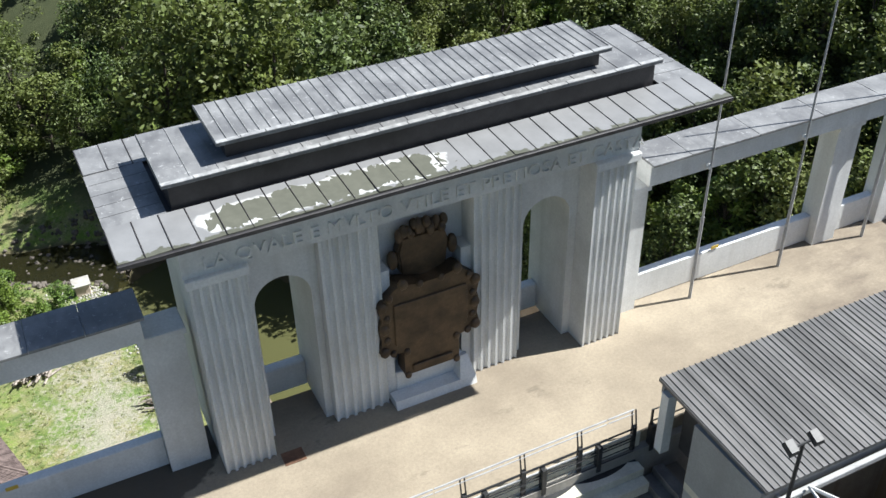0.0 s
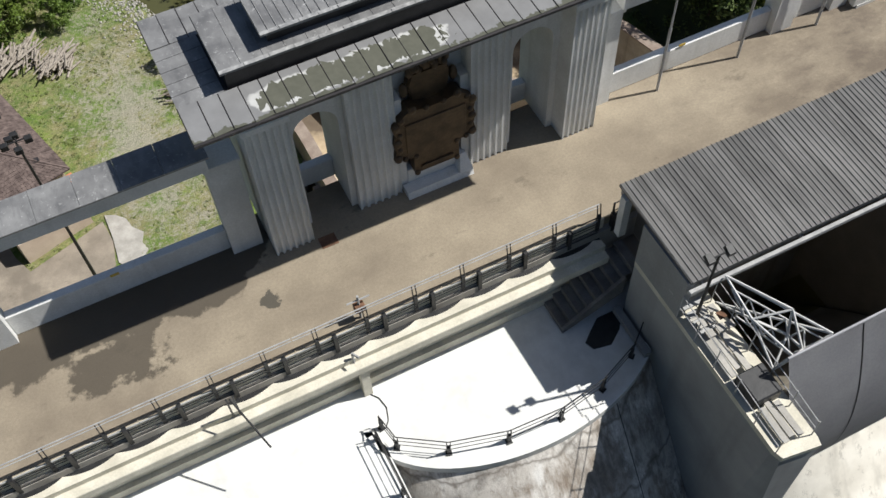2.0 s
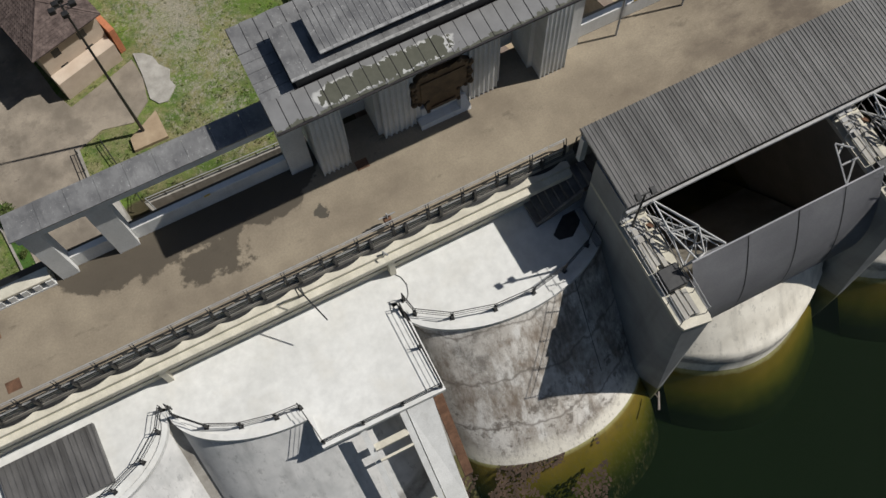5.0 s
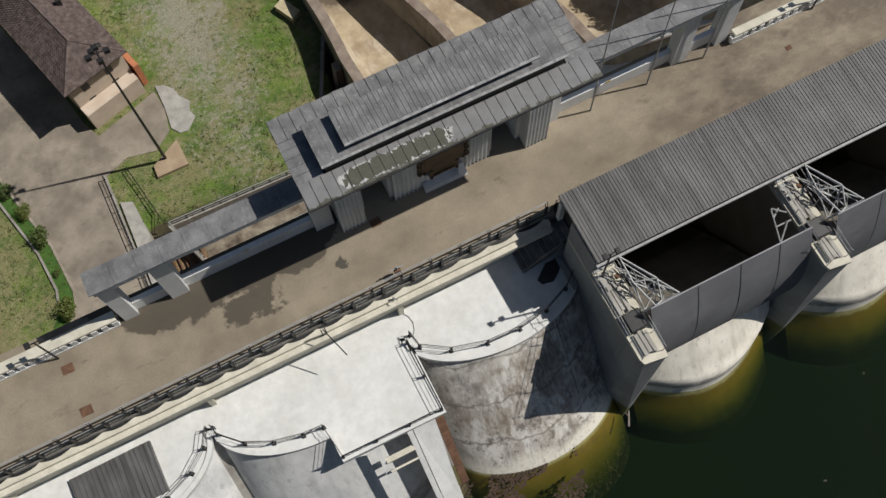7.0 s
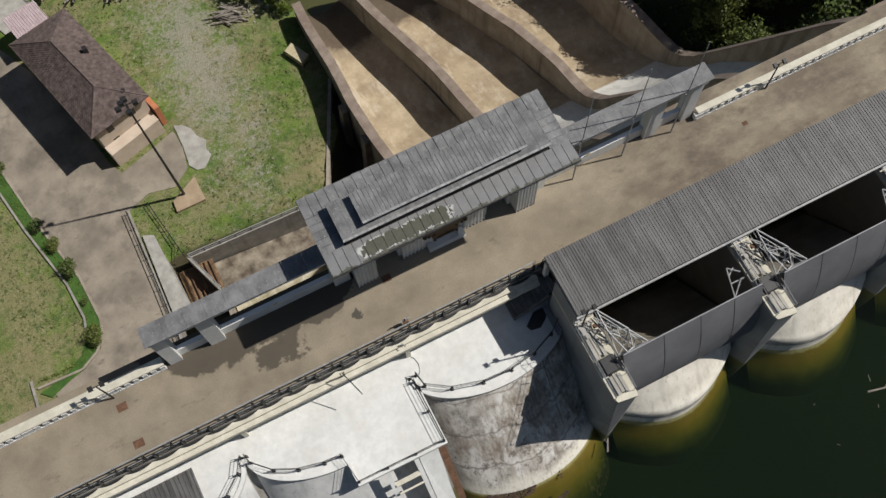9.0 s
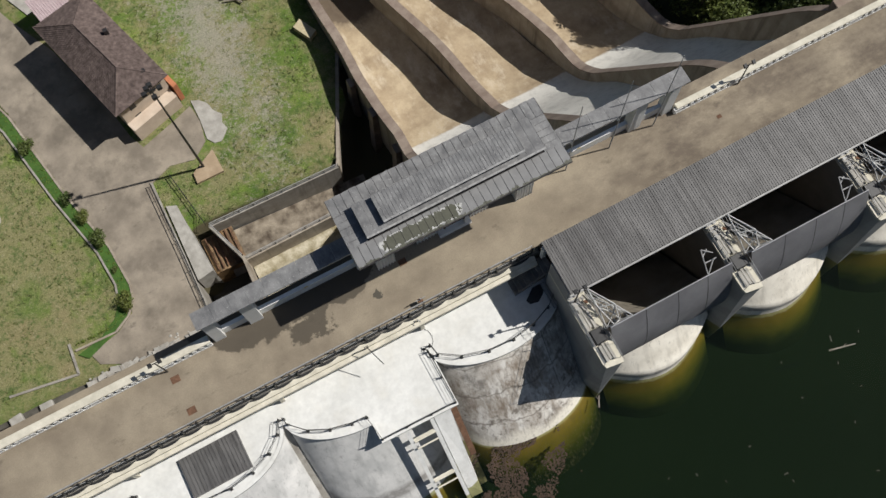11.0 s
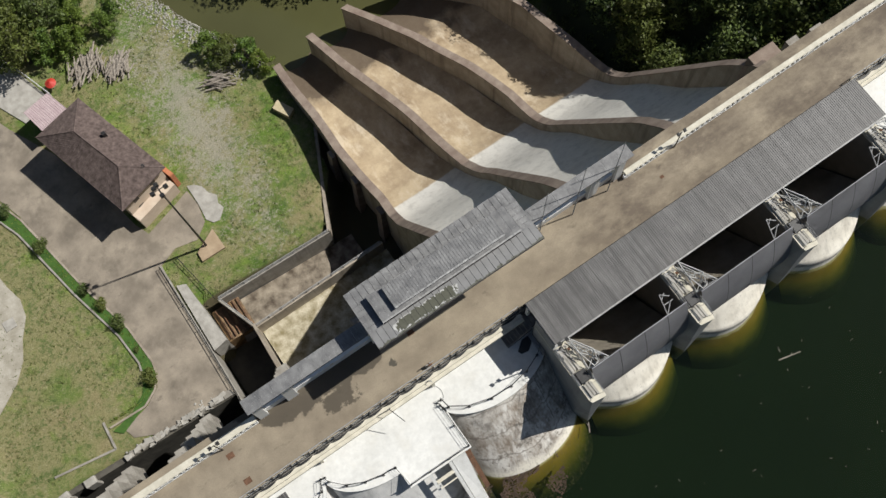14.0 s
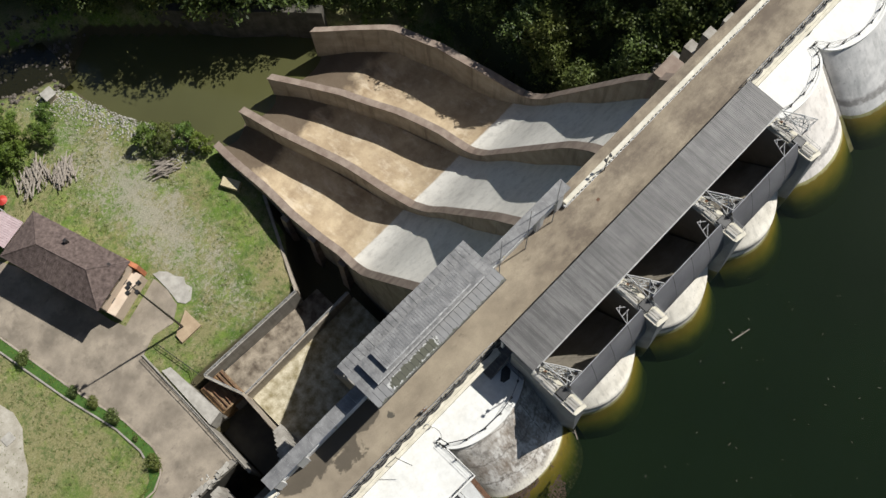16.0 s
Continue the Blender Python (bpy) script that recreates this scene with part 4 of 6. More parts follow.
for j in range(17):
    bm = mesh()
    box(bm, -17.8 + 0.31 * j, -17.74 + 0.31 * j, 12.95, 16.15, DECK_Z + 0.352, DECK_Z + 0.4)
    part("rib", bm, RIB, hc)

# intake rails under the deck extension
ik = thing("intake_frame", (0.5, 6.5, -8.5), "sloping pale concrete intake frame with cross beams", "intake frame")
for x in (-0.75, 1.5):
    bm = mesh()
    solid(bm, [(x, 9.7, -4.9), (x + 0.34, 9.7, -4.9), (x + 0.34, 1.6, -15.3), (x, 1.6, -15.3)], [(x, 9.7, -4.15), (x + 0.34, 9.7, -4.15), (x + 0.34, 1.6, -14.5), (x, 1.6, -14.5)])
    part("beam", bm, WHITE, ik)
for y in (8.9, 5.6):
    bm = mesh()
    z = -4.15 - (9.7 - y) * 1.28
    box(bm, -0.41, 1.5, y - 0.2, y + 0.15, z - 0.3, z)
    box(bm, -0.41, 1.5, y - 0.75, y - 0.62, z - 0.6, z - 0.4)
    part("cross_beam", bm, CREAM, ik)
bm = mesh()
solid(bm, [(1.9, 9.7, -5.6), (3.4, 9.7, -5.6), (3.0, 3.0, -14.0), (1.9, 3.0, -14.0)], [(1.9, 9.7, -4.2), (3.4, 9.7, -4.2), (3.0, 5.2, -10.3), (1.9, 4.2, -11.4)])
part("side_slab", bm, WHITE, ik)
bm = mesh()
solid(bm, [(3.45, 10.2, -5.2), (4.0, 10.2, -5.2), (3.9, 6.0, -10.4), (3.4, 6.0, -10.4)], [(3.45, 10.2, -4.4), (4.0, 10.2, -4.4), (3.9, 6.0, -9.6), (3.4, 6.0, -9.6)])
part("rusty_plate", bm, RUST, ik, "rust-brown steel strip")
bm = mesh()
for x in (12.35, 13.05):
    bar(bm, (x, vault_y(0.55, -4.2) - 0.12, -4.2), (x, vault_y(0.55, -9.4) - 0.12, -9.4), 0.035, 5)
ld = thing("wall_ladder", (12.7, 8, -9), "thin dark steel ladder down the arch", "ladder")
part("stile", bm, BLACK, ld)
for j in range(5):
    bm = mesh()
    z = -4.3 - 1.2 * j
    bar(bm, (12.35, vault_y(0.55, z) - 0.12, z), (13.05, vault_y(0.55, z) - 0.12, z), 0.03, 5)
    part("rung", bm, BLACK, ld)

cb = thing("deck_cable", (4.5, 16.8, DECK_Z), "thin black cable lying across the white deck", "cable")
pts = [(4.5, 16.85, -3.3), (4.45, 16.6, DECK_Z + 0.03), (4.75, 16.2, DECK_Z + 0.03), (4.85, 15.7, DECK_Z + 0.03), (4.7, 15.2, DECK_Z + 0.03), (4.45, 14.9, DECK_Z + 0.03)]
bm = mesh()
for p, q in zip(pts, pts[1:]):
    bar(bm, p, q, 0.022, 5)
part("line", bm, BLACK, cb)

# ---- lamps, masts ----
def street_lamp(x, y, z0, h, label="black crest lamp with two flood heads"):
    t = thing("street_lamp", (x, y, z0), label, "street lamp", "crest lamps")
    bm = mesh()
    bar(bm, (x, y, z0), (x, y, z0 + h), 0.07, 7, 0.05)
    part("pole", bm, BLACK, t)
    bm = mesh()
    bar(bm, (x - 0.4, y, z0 + h), (x + 0.4, y, z0 + h), 0.04, 6)
    part("arm", bm, BLACK, t)
    for s in (-0.4, 0.4):
        bm = mesh()
        solid(bm, [(x + s - 0.17, y - 0.17, z0 + h - 0.08), (x + s + 0.17, y - 0.17, z0 + h - 0.08), (x + s + 0.17, y + 0.17, z0 + h + 0.08), (x + s - 0.17, y + 0.17, z0 + h + 0.08)],
              [(x + s - 0.12, y - 0.17, z0 + h + 0.06), (x + s + 0.12, y - 0.17, z0 + h + 0.06), (x + s + 0.12, y + 0.13, z0 + h + 0.2), (x + s - 0.12, y + 0.13, z0 + h + 0.2)])
        part("lamp_head", bm, BLACK, t)
    return t


street_lamp(-15.1, 22.2, 0, 3.6)
street_lamp(37.6, 22.0, 0, 3.6)
street_lamp(15.8, 11.95, 0.0, 4.5)

for x, h in ((20.86, 12.5), (25.02, 12.5), (29.27, 12.5)):
    t = thing("flag_mast", (x, 22.12, 0), "slender bare grey steel flag mast by the parapet", "mast", "flag masts")
    bm = mesh()
    bar(bm, (x, 22.12, 0), (x, 22.12, 3.6), 0.062, 8)
    part("lower_pole", bm, STEEL, t)
    bm = mesh()
    bar(bm, (x, 22.12, 3.604), (x, 22.12, h), 0.045, 8, 0.03)
    part("upper_pole", bm, STEEL, t)
    bm = mesh()
    bmesh.ops.create_icosphere(bm, subdivisions=1, radius=0.13, matrix=Matrix.Translation((x - 0.02, 22.2, 5.6)))
    part("bulb", bm, WHITE, t, "white round mast fitting")

for x, y, s, mat in ((5.3, 21.45, 0.34, RUST), (-14.8, 21.35, 0.36, RUST), (-14.65, 18.5, 0.36, RUST), (34.6, 20.2, 0.2, RUST)):
    bm = mesh()
    box(bm, x - s, x + s, y - s * 0.8, y + s * 0.8, 0.004, 0.02)
    tagged(part("manhole_cover", bm, mat), "rusty square cover set in the road", "manhole cover", "manhole covers")
sp = thing("call_post", (5.05, 17.75, 0), "pale steel post with a red box by the railing", "post")
bm = mesh()
bar(bm, (5.05, 17.75, 0), (5.05, 17.75, 1.5), 0.05, 6)
part("pole", bm, STEEL, sp)
bm = mesh()
box(bm, 4.85, 5.25, 17.6, 17.9, 0.55, 0.95, 0.03)
part("box", bm, RUST, sp, "faded red box")
bm = mesh()
bar(bm, (4.6, 17.75, 1.25), (5.5, 17.75, 1.25), 0.035, 5)
part("crossbar", bm, STEEL, sp)
gp = thing("gauge_post", (-0.45, 16.6, -1.16), "dark steel frame post on the ledge", "post")
for x in (-0.55, -0.3):
    bm = mesh()
    bar(bm, (x, 16.7, -1.16), (x, 16.5, 0.7), 0.04, 5)
    part("upright", bm, BLACK, gp)
bm = mesh()
bar(bm, (-0.42, 16.5, 0.68), (0.22, 14.9, -0.9), 0.04, 5)
part("arm", bm, BLACK, gp)
for dx in (3.6,):
    t = thing("vent_pipe", (dx + 0.6, 16.7, -1.16), "short pale bent pipe on the ledge", "pipe", "ledge pipes")
    bm = mesh()
    bar(bm, (dx + 0.6, 16.75, -1.16), (dx + 0.6, 16.75, -0.45), 0.05, 6)
    bar(bm, (dx + 0.6, 16.75, -0.45), (dx + 0.75, 16.45, -0.4), 0.05, 6)
    part("tube", bm, STEEL, t)

# ---- monumental gate ----
mg = thing("monument_gate", (10.26, 22.8, 0), "white monumental gateway with fluted pillars and stepped roof", "gateway")


def pillar(x0, x1, y0, h):
    """A broad pillar with rounded flutes, its base chamfered, and a plain capital."""
    n = 6
    w = (x1 - x0) / n
    outline = []
    for j in range(n):
        a = x0 + w * j
        outline += [(a, y0), (a + w * 0.3, y0)]
        for s in range(1, 5):
            t = math.pi * s / 5
            outline.append((a + w * (0.65 - 0.35 * math.cos(t)), y0 + 0.1 * math.sin(t)))
    outline += [(x1, y0), (x1, 25.0), (x0, 25.0)]
    bm = mesh()
    prism(bm, outline, 0, h)
    p = part("pillar", bm, WHITE, mg)
    bm = mesh()
    box(bm, x0 - 0.08, x1 + 0.08, y0 - 0.1, 25.04, h + 0.004, h + 0.3, 0.03)
    child(part("capital", bm, WHITE), p)


pillar(3.29, 4.85, 21.7, 7.1)
pillar(7.05, 8.85, 22.2, 7.1)
pillar(11.95, 13.6, 22.2, 7.1)
pillar(15.9, 17.4, 21.65, 7.1)
bm = mesh()
box(bm, 3.2, 17.5, 21.75, 25.0, 7.404, 9.3)
part("entablature", bm, WHITE, mg)
bm = mesh()
box(bm, 2.6, 18.1, 20.9, 25.2, 9.304, 9.5)
box(bm, 2.1, 18.5, 20.2, 25.3, 9.504, 9.72)
part("cornice", bm, WHITE, mg)


def arch_wall(x0, x1, r, spring):
    """The wall between two pillars, pierced by a round arch, with its low back wall."""
    xc = (x0 + x1) / 2
    y0, y1 = 22.55, 24.9
    bm = mesh()
    pts = [(xc + r * math.cos(math.pi * j / 14), spring + r * math.sin(math.pi * j / 14)) for j in range(15)]
    outline = [(x1, 7.396), (x0, 7.396), (x0, 0), (xc - r, 0)] + pts[::-1] + [(xc + r, 0), (x1, 0)]
    a, b = [bm.verts.new((x, y0, z)) for x, z in outline], [bm.verts.new((x, y1, z)) for x, z in outline]
    m = len(outline)
    for j in range(m):
        bm.faces.new((a[j], a[(j + 1) % m], b[(j + 1) % m], b[j]))
    for ring in (a, b):
        k = len(ring)
        # front and back as strips from the arch up to the top edge
        top = ring[0:2]
        bm.faces.new((ring[1], ring[2], ring[3], ring[4]))
        bm.faces.new((ring[0], ring[k - 1], ring[k - 2], ring[k - 3]))
        mid = 4 + 7
        for j in range(4, mid):
            bm.faces.new((ring[1], ring[j], ring[j + 1]))
        for j in range(mid, k - 3):
            bm.faces.new((ring[0], ring[j], ring[j + 1]))
        bm.faces.new((ring[0], ring[1], ring[mid]))
    part("arch_wall", bm, WHITE, mg)
    bm = mesh()
    box(bm, xc - r + 0.003, xc + r - 0.003, 24.3, 24.7, 0, 1.05, 0.04)
    part("arch_parapet", bm, WHITE, mg)


arch_wall(4.855, 7.045, 0.86, 5.15)
arch_wall(13.605, 15.895, 0.86, 5.15)
bm = mesh()
box(bm, 8.855, 11.945, 23.0, 24.8, 0, 7.396)
box(bm, 8.855, 9.2, 22.4, 22.996, 0, 5.2)
box(bm, 11.6, 11.945, 22.4, 22.996, 0, 5.2)
part("niche_wall", bm, WHITE, mg)
bm = mesh()
box(bm, 9.204, 11.596, 22.35, 22.996, 0, 1.05, 0.04)
solid(bm, [(8.95, 21.75, 0), (11.85, 21.75, 0), (11.85, 22.346, 0), (8.95, 22.346, 0)], [(8.95, 21.85, 0.3), (11.85, 21.85, 0.3), (11.85, 22.346, 0.3), (8.95, 22.346, 0.3)])
solid(bm, [(11.25, 21.8, 0.304), (11.85, 21.8, 0.304), (11.85, 22.346, 0.304), (11.25, 22.346, 0.304)], [(11.45, 22.2, 1.0), (11.7, 22.2, 1.0), (11.7, 22.346, 1.0), (11.45, 22.346, 1.0)])
part("pedestal", bm, WHITE, mg)

# bronze tablet with scrolled edge and crest
tb = thing("bronze_tablet", (10.4, 22.3, 1.05), "dark brown bronze tablet with scrolled frame and crest", "wall tablet")
prof = [(-1.3, 2.15), (-1.58, 2.3), (-1.48, 2.75), (-1.56, 3.2), (-1.46, 3.6), (-1.58, 4.1), (-1.35, 4.35), (-0.9, 4.75), (-0.35, 4.6), (0.35, 4.6), (0.9, 4.75), (1.3, 4.35), (1.52, 4.1), (1.42, 3.6), (1.5, 3.2), (1.42, 2.75), (1.52, 2.3), (1.25, 2.15), (0.85, 2.05), (0.85, 1.06), (-0.85, 1.06), (-0.85, 2.05)]
bm = mesh()
solid(bm, [(10.4 + x * 1.13, 22.7, z) for x, z in prof], [(10.4 + x * 1.13, 22.1, z) for x, z in prof])
part("plate", bm, BRONZE, tb)
for k, (x, z) in enumerate(prof):
    bm = mesh()
    r = 0.17 if k in (1, 3, 5, 7, 10, 12, 14, 16) else 0.12
    bmesh.ops.create_icosphere(bm, subdivisions=2, radius=r, matrix=Matrix.Translation((10.4 + x * 1.02, 22.09, z)) @ Matrix.Diagonal((1.0, 0.7, 1.2, 1)))
    part("scroll", bm, BRONZE, tb, smooth=True)
bm = mesh()
box(bm, 9.7, 11.1, 22.02, 22.096, 1.25, 1.45, 0.02)
field = mesh()
box(field, 9.15, 11.65, 22.05, 22.096, 2.45, 4.05, 0.02)
part("field", field, BRONZE, tb, "plain raised middle field")
part("lower_moulding", bm, BRONZE, tb)
bm = mesh()
sh = [(-0.75, 4.75), (-0.85, 5.6), (-0.7, 6.1), (0.7, 6.1), (0.85, 5.6), (0.75, 4.75), (0, 4.5)]
solid(bm, [(10.4 + x, 22.9, z) for x, z in sh], [(10.4 + x, 22.5, z) for x, z in sh])
bmesh.ops.bevel(bm, geom=bm.edges[:], offset=0.06, segments=2, affect="EDGES")
part("crest", bm, BRONZE, tb)
rng = random.Random(7)
for k in range(13):
    bm = mesh()
    x = -0.75 + 0.125 * k
    bmesh.ops.create_icosphere(bm, subdivisions=2, radius=0.19, matrix=Matrix.Translation((10.4 + x, 22.62 + rng.uniform(-0.1, 0.1), 6.2 + rng.uniform(-0.1, 0.32))) @ Matrix.Diagonal((0.75, 0.8, rng.uniform(0.9, 1.7), 1)))
    part("ornament", bm, BRONZE, tb, smooth=True)
for s in (-1, 1):
    bm = mesh()
    bmesh.ops.create_icosphere(bm, subdivisions=2, radius=0.24, matrix=Matrix.Translation((10.4 + s * 1.0, 22.6, 5.35)) @ Matrix.Diagonal((0.7, 0.8, 1.5, 1)))
    part("ornament", bm, BRONZE, tb, smooth=True)

# inscription
font = bpy.data.curves.new("inscription", "FONT")
font.body = "LA QVALE E MVLTO VTILE ET PRETIOSA ET CASTA"
font.size, font.extrude, font.space_character = 0.56, 0.05, 1.05
tmp = bpy.data.objects.new("inscription_tmp", font)
scene.collection.objects.link(tmp)
bpy.context.view_layer.update()
data = bpy.data.meshes.new_from_object(tmp.evaluated_get(bpy.context.evaluated_depsgraph_get()))
bpy.data.objects.remove(tmp)
wide = max(v.co.x for v in data.vertices)
data.transform(Matrix.Translation((3.75, 21.72, 7.58)) @ Matrix.Rotation(radians(90), 4, "X") @ Matrix.Diagonal((13.85 / wide, 1.0, 1, 1)))
data.materials.clear()
data.materials.append(WHITE)
bm = mesh()
bm.from_mesh(data)
left = set(bm.verts)
while left:
    island, stack = set(), [left.pop()]
    while stack:
        v = stack.pop()
        island.add(v)
        for e in v.link_edges:
            w = e.other_vert(v)
            if w in left:
                left.remove(w)
                stack.append(w)
    order = {v: k for k, v in enumerate(sorted(island, key=lambda v: v.index))}
    letter = bpy.data.meshes.new("letter")
    letter.from_pydata([tuple(v.co) for v in order], [], [[order[v] for v in f.verts] for f in bm.faces if f.verts[0] in island])
    letter.materials.append(WHITE)
    child(new("letter", letter), mg)
bm.free()

# roof: eave sheets, seams, two stepped tiers
rf = thing("gate_roof", (10.25, 22.5, 9.7), "grey zinc stepped roof with peeling eave sheets", "roof")
ZE, ZI = 9.82, 9.86
bm = mesh()
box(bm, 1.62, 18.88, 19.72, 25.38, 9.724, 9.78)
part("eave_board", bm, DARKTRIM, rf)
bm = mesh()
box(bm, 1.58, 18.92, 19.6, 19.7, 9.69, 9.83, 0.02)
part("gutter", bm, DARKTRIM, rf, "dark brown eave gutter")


def slab(bm, pts, t=0.03):
    solid(bm, [(x, y, z) for x, y, z in pts], [(x, y, z + t) for x, y, z in pts])


rng = random.Random(3)
n = 27
for j in range(n):
    a, b = 1.6 + 17.3 * j / n, 1.6 + 17.3 * (j + 1) / n
    for y0, y1, s in ((19.68, 21.2, 1), (25.4, 23.9, -1)):
        za, zb = ZE + rng.uniform(-0.012, 0.012), ZI
        bm = mesh()
        slab(bm, [(a + 0.012, y0 + rng.uniform(-0.03, 0.03), za), (b - 0.012, y0 + rng.uniform(-0.03, 0.03), za + rng.uniform(-0.01, 0.01)), (b - 0.012, y1, zb), (a + 0.012, y1, zb)][:: s])
        part("eave_sheet", bm, PEEL if s == 1 else ROOF, rf)
m = 5
for j in range(m):
    a, b = 21.2 + 2.7 * j / m, 21.2 + 2.7 * (j + 1) / m
    for x0, x1 in ((1.6, 3.1), (18.9, 17.5)):
        bm = mesh()
        slab(bm, [(x0, a + 0.01, ZE), (x0, b - 0.01, ZE), (x1, b - 0.01, ZI), (x1, a + 0.01, ZI)])
        part("eave_sheet", bm, ROOF, rf)
for j in range(n + 1):
    x = 1.6 + 17.3 * j / n
    for y0, y1 in ((19.72, 21.19), (25.36, 23.91)):
        bm = mesh()
        bar(bm, (x, y0, ZE + 0.035), (x, y1, ZI + 0.035), 0.018, 4)
        part("seam", bm, DARKTRIM, rf)
for nm, x0, x1, y0, y1, z0, z1, cap in (("lower_tier", 3.25, 17.35, 21.3, 23.8, 9.79, 10.55, (3.08, 17.52, 21.15, 23.95)), ("upper_tier", 4.85, 15.7, 21.75, 23.45, 10.66, 11.12, (4.6, 15.95, 21.5, 23.7))):
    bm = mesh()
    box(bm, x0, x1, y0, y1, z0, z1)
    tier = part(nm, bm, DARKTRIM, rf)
    bm = mesh()
    box(bm, cap[0], cap[1], cap[2], cap[3], z1 + 0.004, z1 + 0.1, 0.015)
    child(part("cap", bm, ROOF), tier)
    # bright strips put the light caught by the cap edge into the colour
    for j in range(18):
        w = (cap[1] - cap[0]) / 18
        bm = mesh()
        box(bm, cap[0] + w * j + 0.01, cap[0] + w * (j + 1) - 0.01, cap[2] - 0.02, cap[2] + 0.13, z1 + 0.104, z1 + 0.122 + 0.006 * (j * 7 % 3))
        child(part("edge_strip", bm, LIPZINC), tier)
    k = 40 if nm == "upper_tier" else 20
    for j in range(k + 1):
        x = cap[0] + 0.02 + (cap[1] - cap[0] - 0.04) * j / k
        bm = mesh()
        bar(bm, (x, cap[2], z1 + 0.105), (x, cap[3], z1 + 0.105), 0.022 if k == 40 else 0.012, 4)
        child(part("seam", bm, ROOF if k == 20 else PALESEAM), tier)

# wings of the gate
for sgn in (-1, 1):
    def X(v):
        return 10.26 + sgn * (v - 10.26)

    def span(a, b):
        return min(X(a), X(b)), max(X(a), X(b))

    t = thing("gate_wing", (X(25), 22.9, 0), "white colonnade wing with a flat grey sheet roof", "colonnade", "gate wings")
    a, b = span(18.55, 31.3)
    bm = mesh()
    box(bm, a, b, 22.35, 23.3, 5.35, 6.25, 0.02)
    part("beam", bm, WHITE, t)
    n = 9
    for j in range(n):
        bm = mesh()
        box(bm, a + (b - a) * j / n - (0.1 if j == 0 else -0.006), a + (b - a) * (j + 1) / n + (0.1 if j == n - 1 else -0.006), 22.1, 23.55, 6.254, 6.33 + 0.01 * (j % 2))
        part("roof_sheet", bm, ROOF, t)
    for v0, v1 in ((17.5, 18.7), (27.1, 28.2), (30.35, 31.25)):
        a, b = span(v0, v1)
        bm = mesh()
        box(bm, a, b, 22.55, 23.4, 0, 5.1)
        pl = part("pier", bm, WHITE, t)
        bm = mesh()
        box(bm, a - 0.08, b + 0.08, 22.45, 23.5, 5.104, 5.346, 0.03)
        child(part("capital", bm, WHITE), pl)
    for v0, v1 in ((18.704, 27.096), (28.204, 30.346)):
        a, b = span(v0, v1)
        bm = mesh()
        box(bm, a, b, 22.9, 23.25, 0, 1.2, 0.03)
        part("parapet", bm, WHITE, t)

for x, z in ((22.40, 1.30), (-2.49, 1.22)):
    bm = mesh()
    box(bm, x - 0.17, x + 0.17, 22.87, 22.896, z - 0.07, z + 0.07, 0.008)
    tagged(part("reflector_plate", bm, YELLOW), "small yellow plate on the white parapet", "plate", "parapet plates")

# ---- spillway chutes ----
TOPS = {1: [(16.45, 23.9), (16.6, 31), (16.5, 43.8), (16.9, 51.5), (15.9, 62.8), (16.2, 70.2), (16.2, 82)],
        2: [(29.2, 23.9), (29.4, 29), (30.6, 41.5), (30.5, 47.3), (29.3, 55), (28.1, 62.6), (26.5, 70.4), (23.5, 83.7)],
        3: [(42.0, 23.9), (42.9, 30.3), (43.5, 41.5), (43.5, 47.6), (43.0, 54), (41.0, 62.9), (37.6, 72.7), (31.1, 84.8)],
        4: [(55.2, 23.9), (55.8, 30.3), (56.8, 41.5), (57.0, 47.8), (55.6, 57.2), (54.8, 65.3), (52.1, 74.1), (42.5, 84.6)]}


def along(values, y):
    for (a, u), (b, v) in zip(values, values[1:]):
        if y <= b:
            return u + (v - u) * max(0.0, y - a) / (b - a)
    return values[-1][1]


TOPZ = [(23.9, -6), (26.5, -9), (30, -14.5), (40, -34), (45, -43.5), (48, -47.2), (52, -48.3), (58, -49.5), (70, -51.3), (84, -53), (99, -53.4)]
FLOORZ = [(23.9, -11), (28, -17.5), (34, -28.5), (34.01, -28.5), (40, -37.6), (44, -45.0), (47, -49.6), (50, -52.3), (54, -54.6), (58, -55.8), (70, -57.5), (80, -58.4), (84.5, -60.0)]


def wall_x(k, y):
    return along([(b, a) for a, b in TOPS[k]], y)


for k in (1, 2, 3, 4):
    end = TOPS[k][-1][1]
    ys_ = [23.9 + (end - 23.9) * j / 44 for j in range(45)]
    for nm, lo, hi, w, mat in (("wall_chute_%d", -66, 0, 0.5, CHUTEWALL), ("trim_chute_%d", 0.004, 0.22, 0.66, DIRTY)):
        bm = mesh()
        rings = []
        for y in ys_:
            x, z = wall_x(k, y), along(TOPZ, y) - 0.22
            if k == 4:
                z += 2.6 * smooth(46, 58, y)
                x -= 0.7 * smooth(46, 58, y)
            x += 0.25 * math.sin(y * 0.2 + k) * smooth(50, 60, y) * smooth(85, 75, y)
            z0 = -66 if lo < 0 else z + lo
            rings.append([(x - w, y, z0), (x - w, y, z + hi), (x + w, y, z + hi), (x + w, y, z0)])
        f = sheet(bm, [r + [r[0]] for r in rings])
        bmesh.ops.remove_doubles(bm, verts=bm.verts, dist=0.001)
        for r in (rings[0], rings[-1]):
            bm.faces.new([bm.verts.new(p) for p in r])
        setting(nm % k, bm, mat, "tall concrete dividing wall of the spillway" if lo < 0 else "brown weathered cap of a dividing wall", "chute wall")
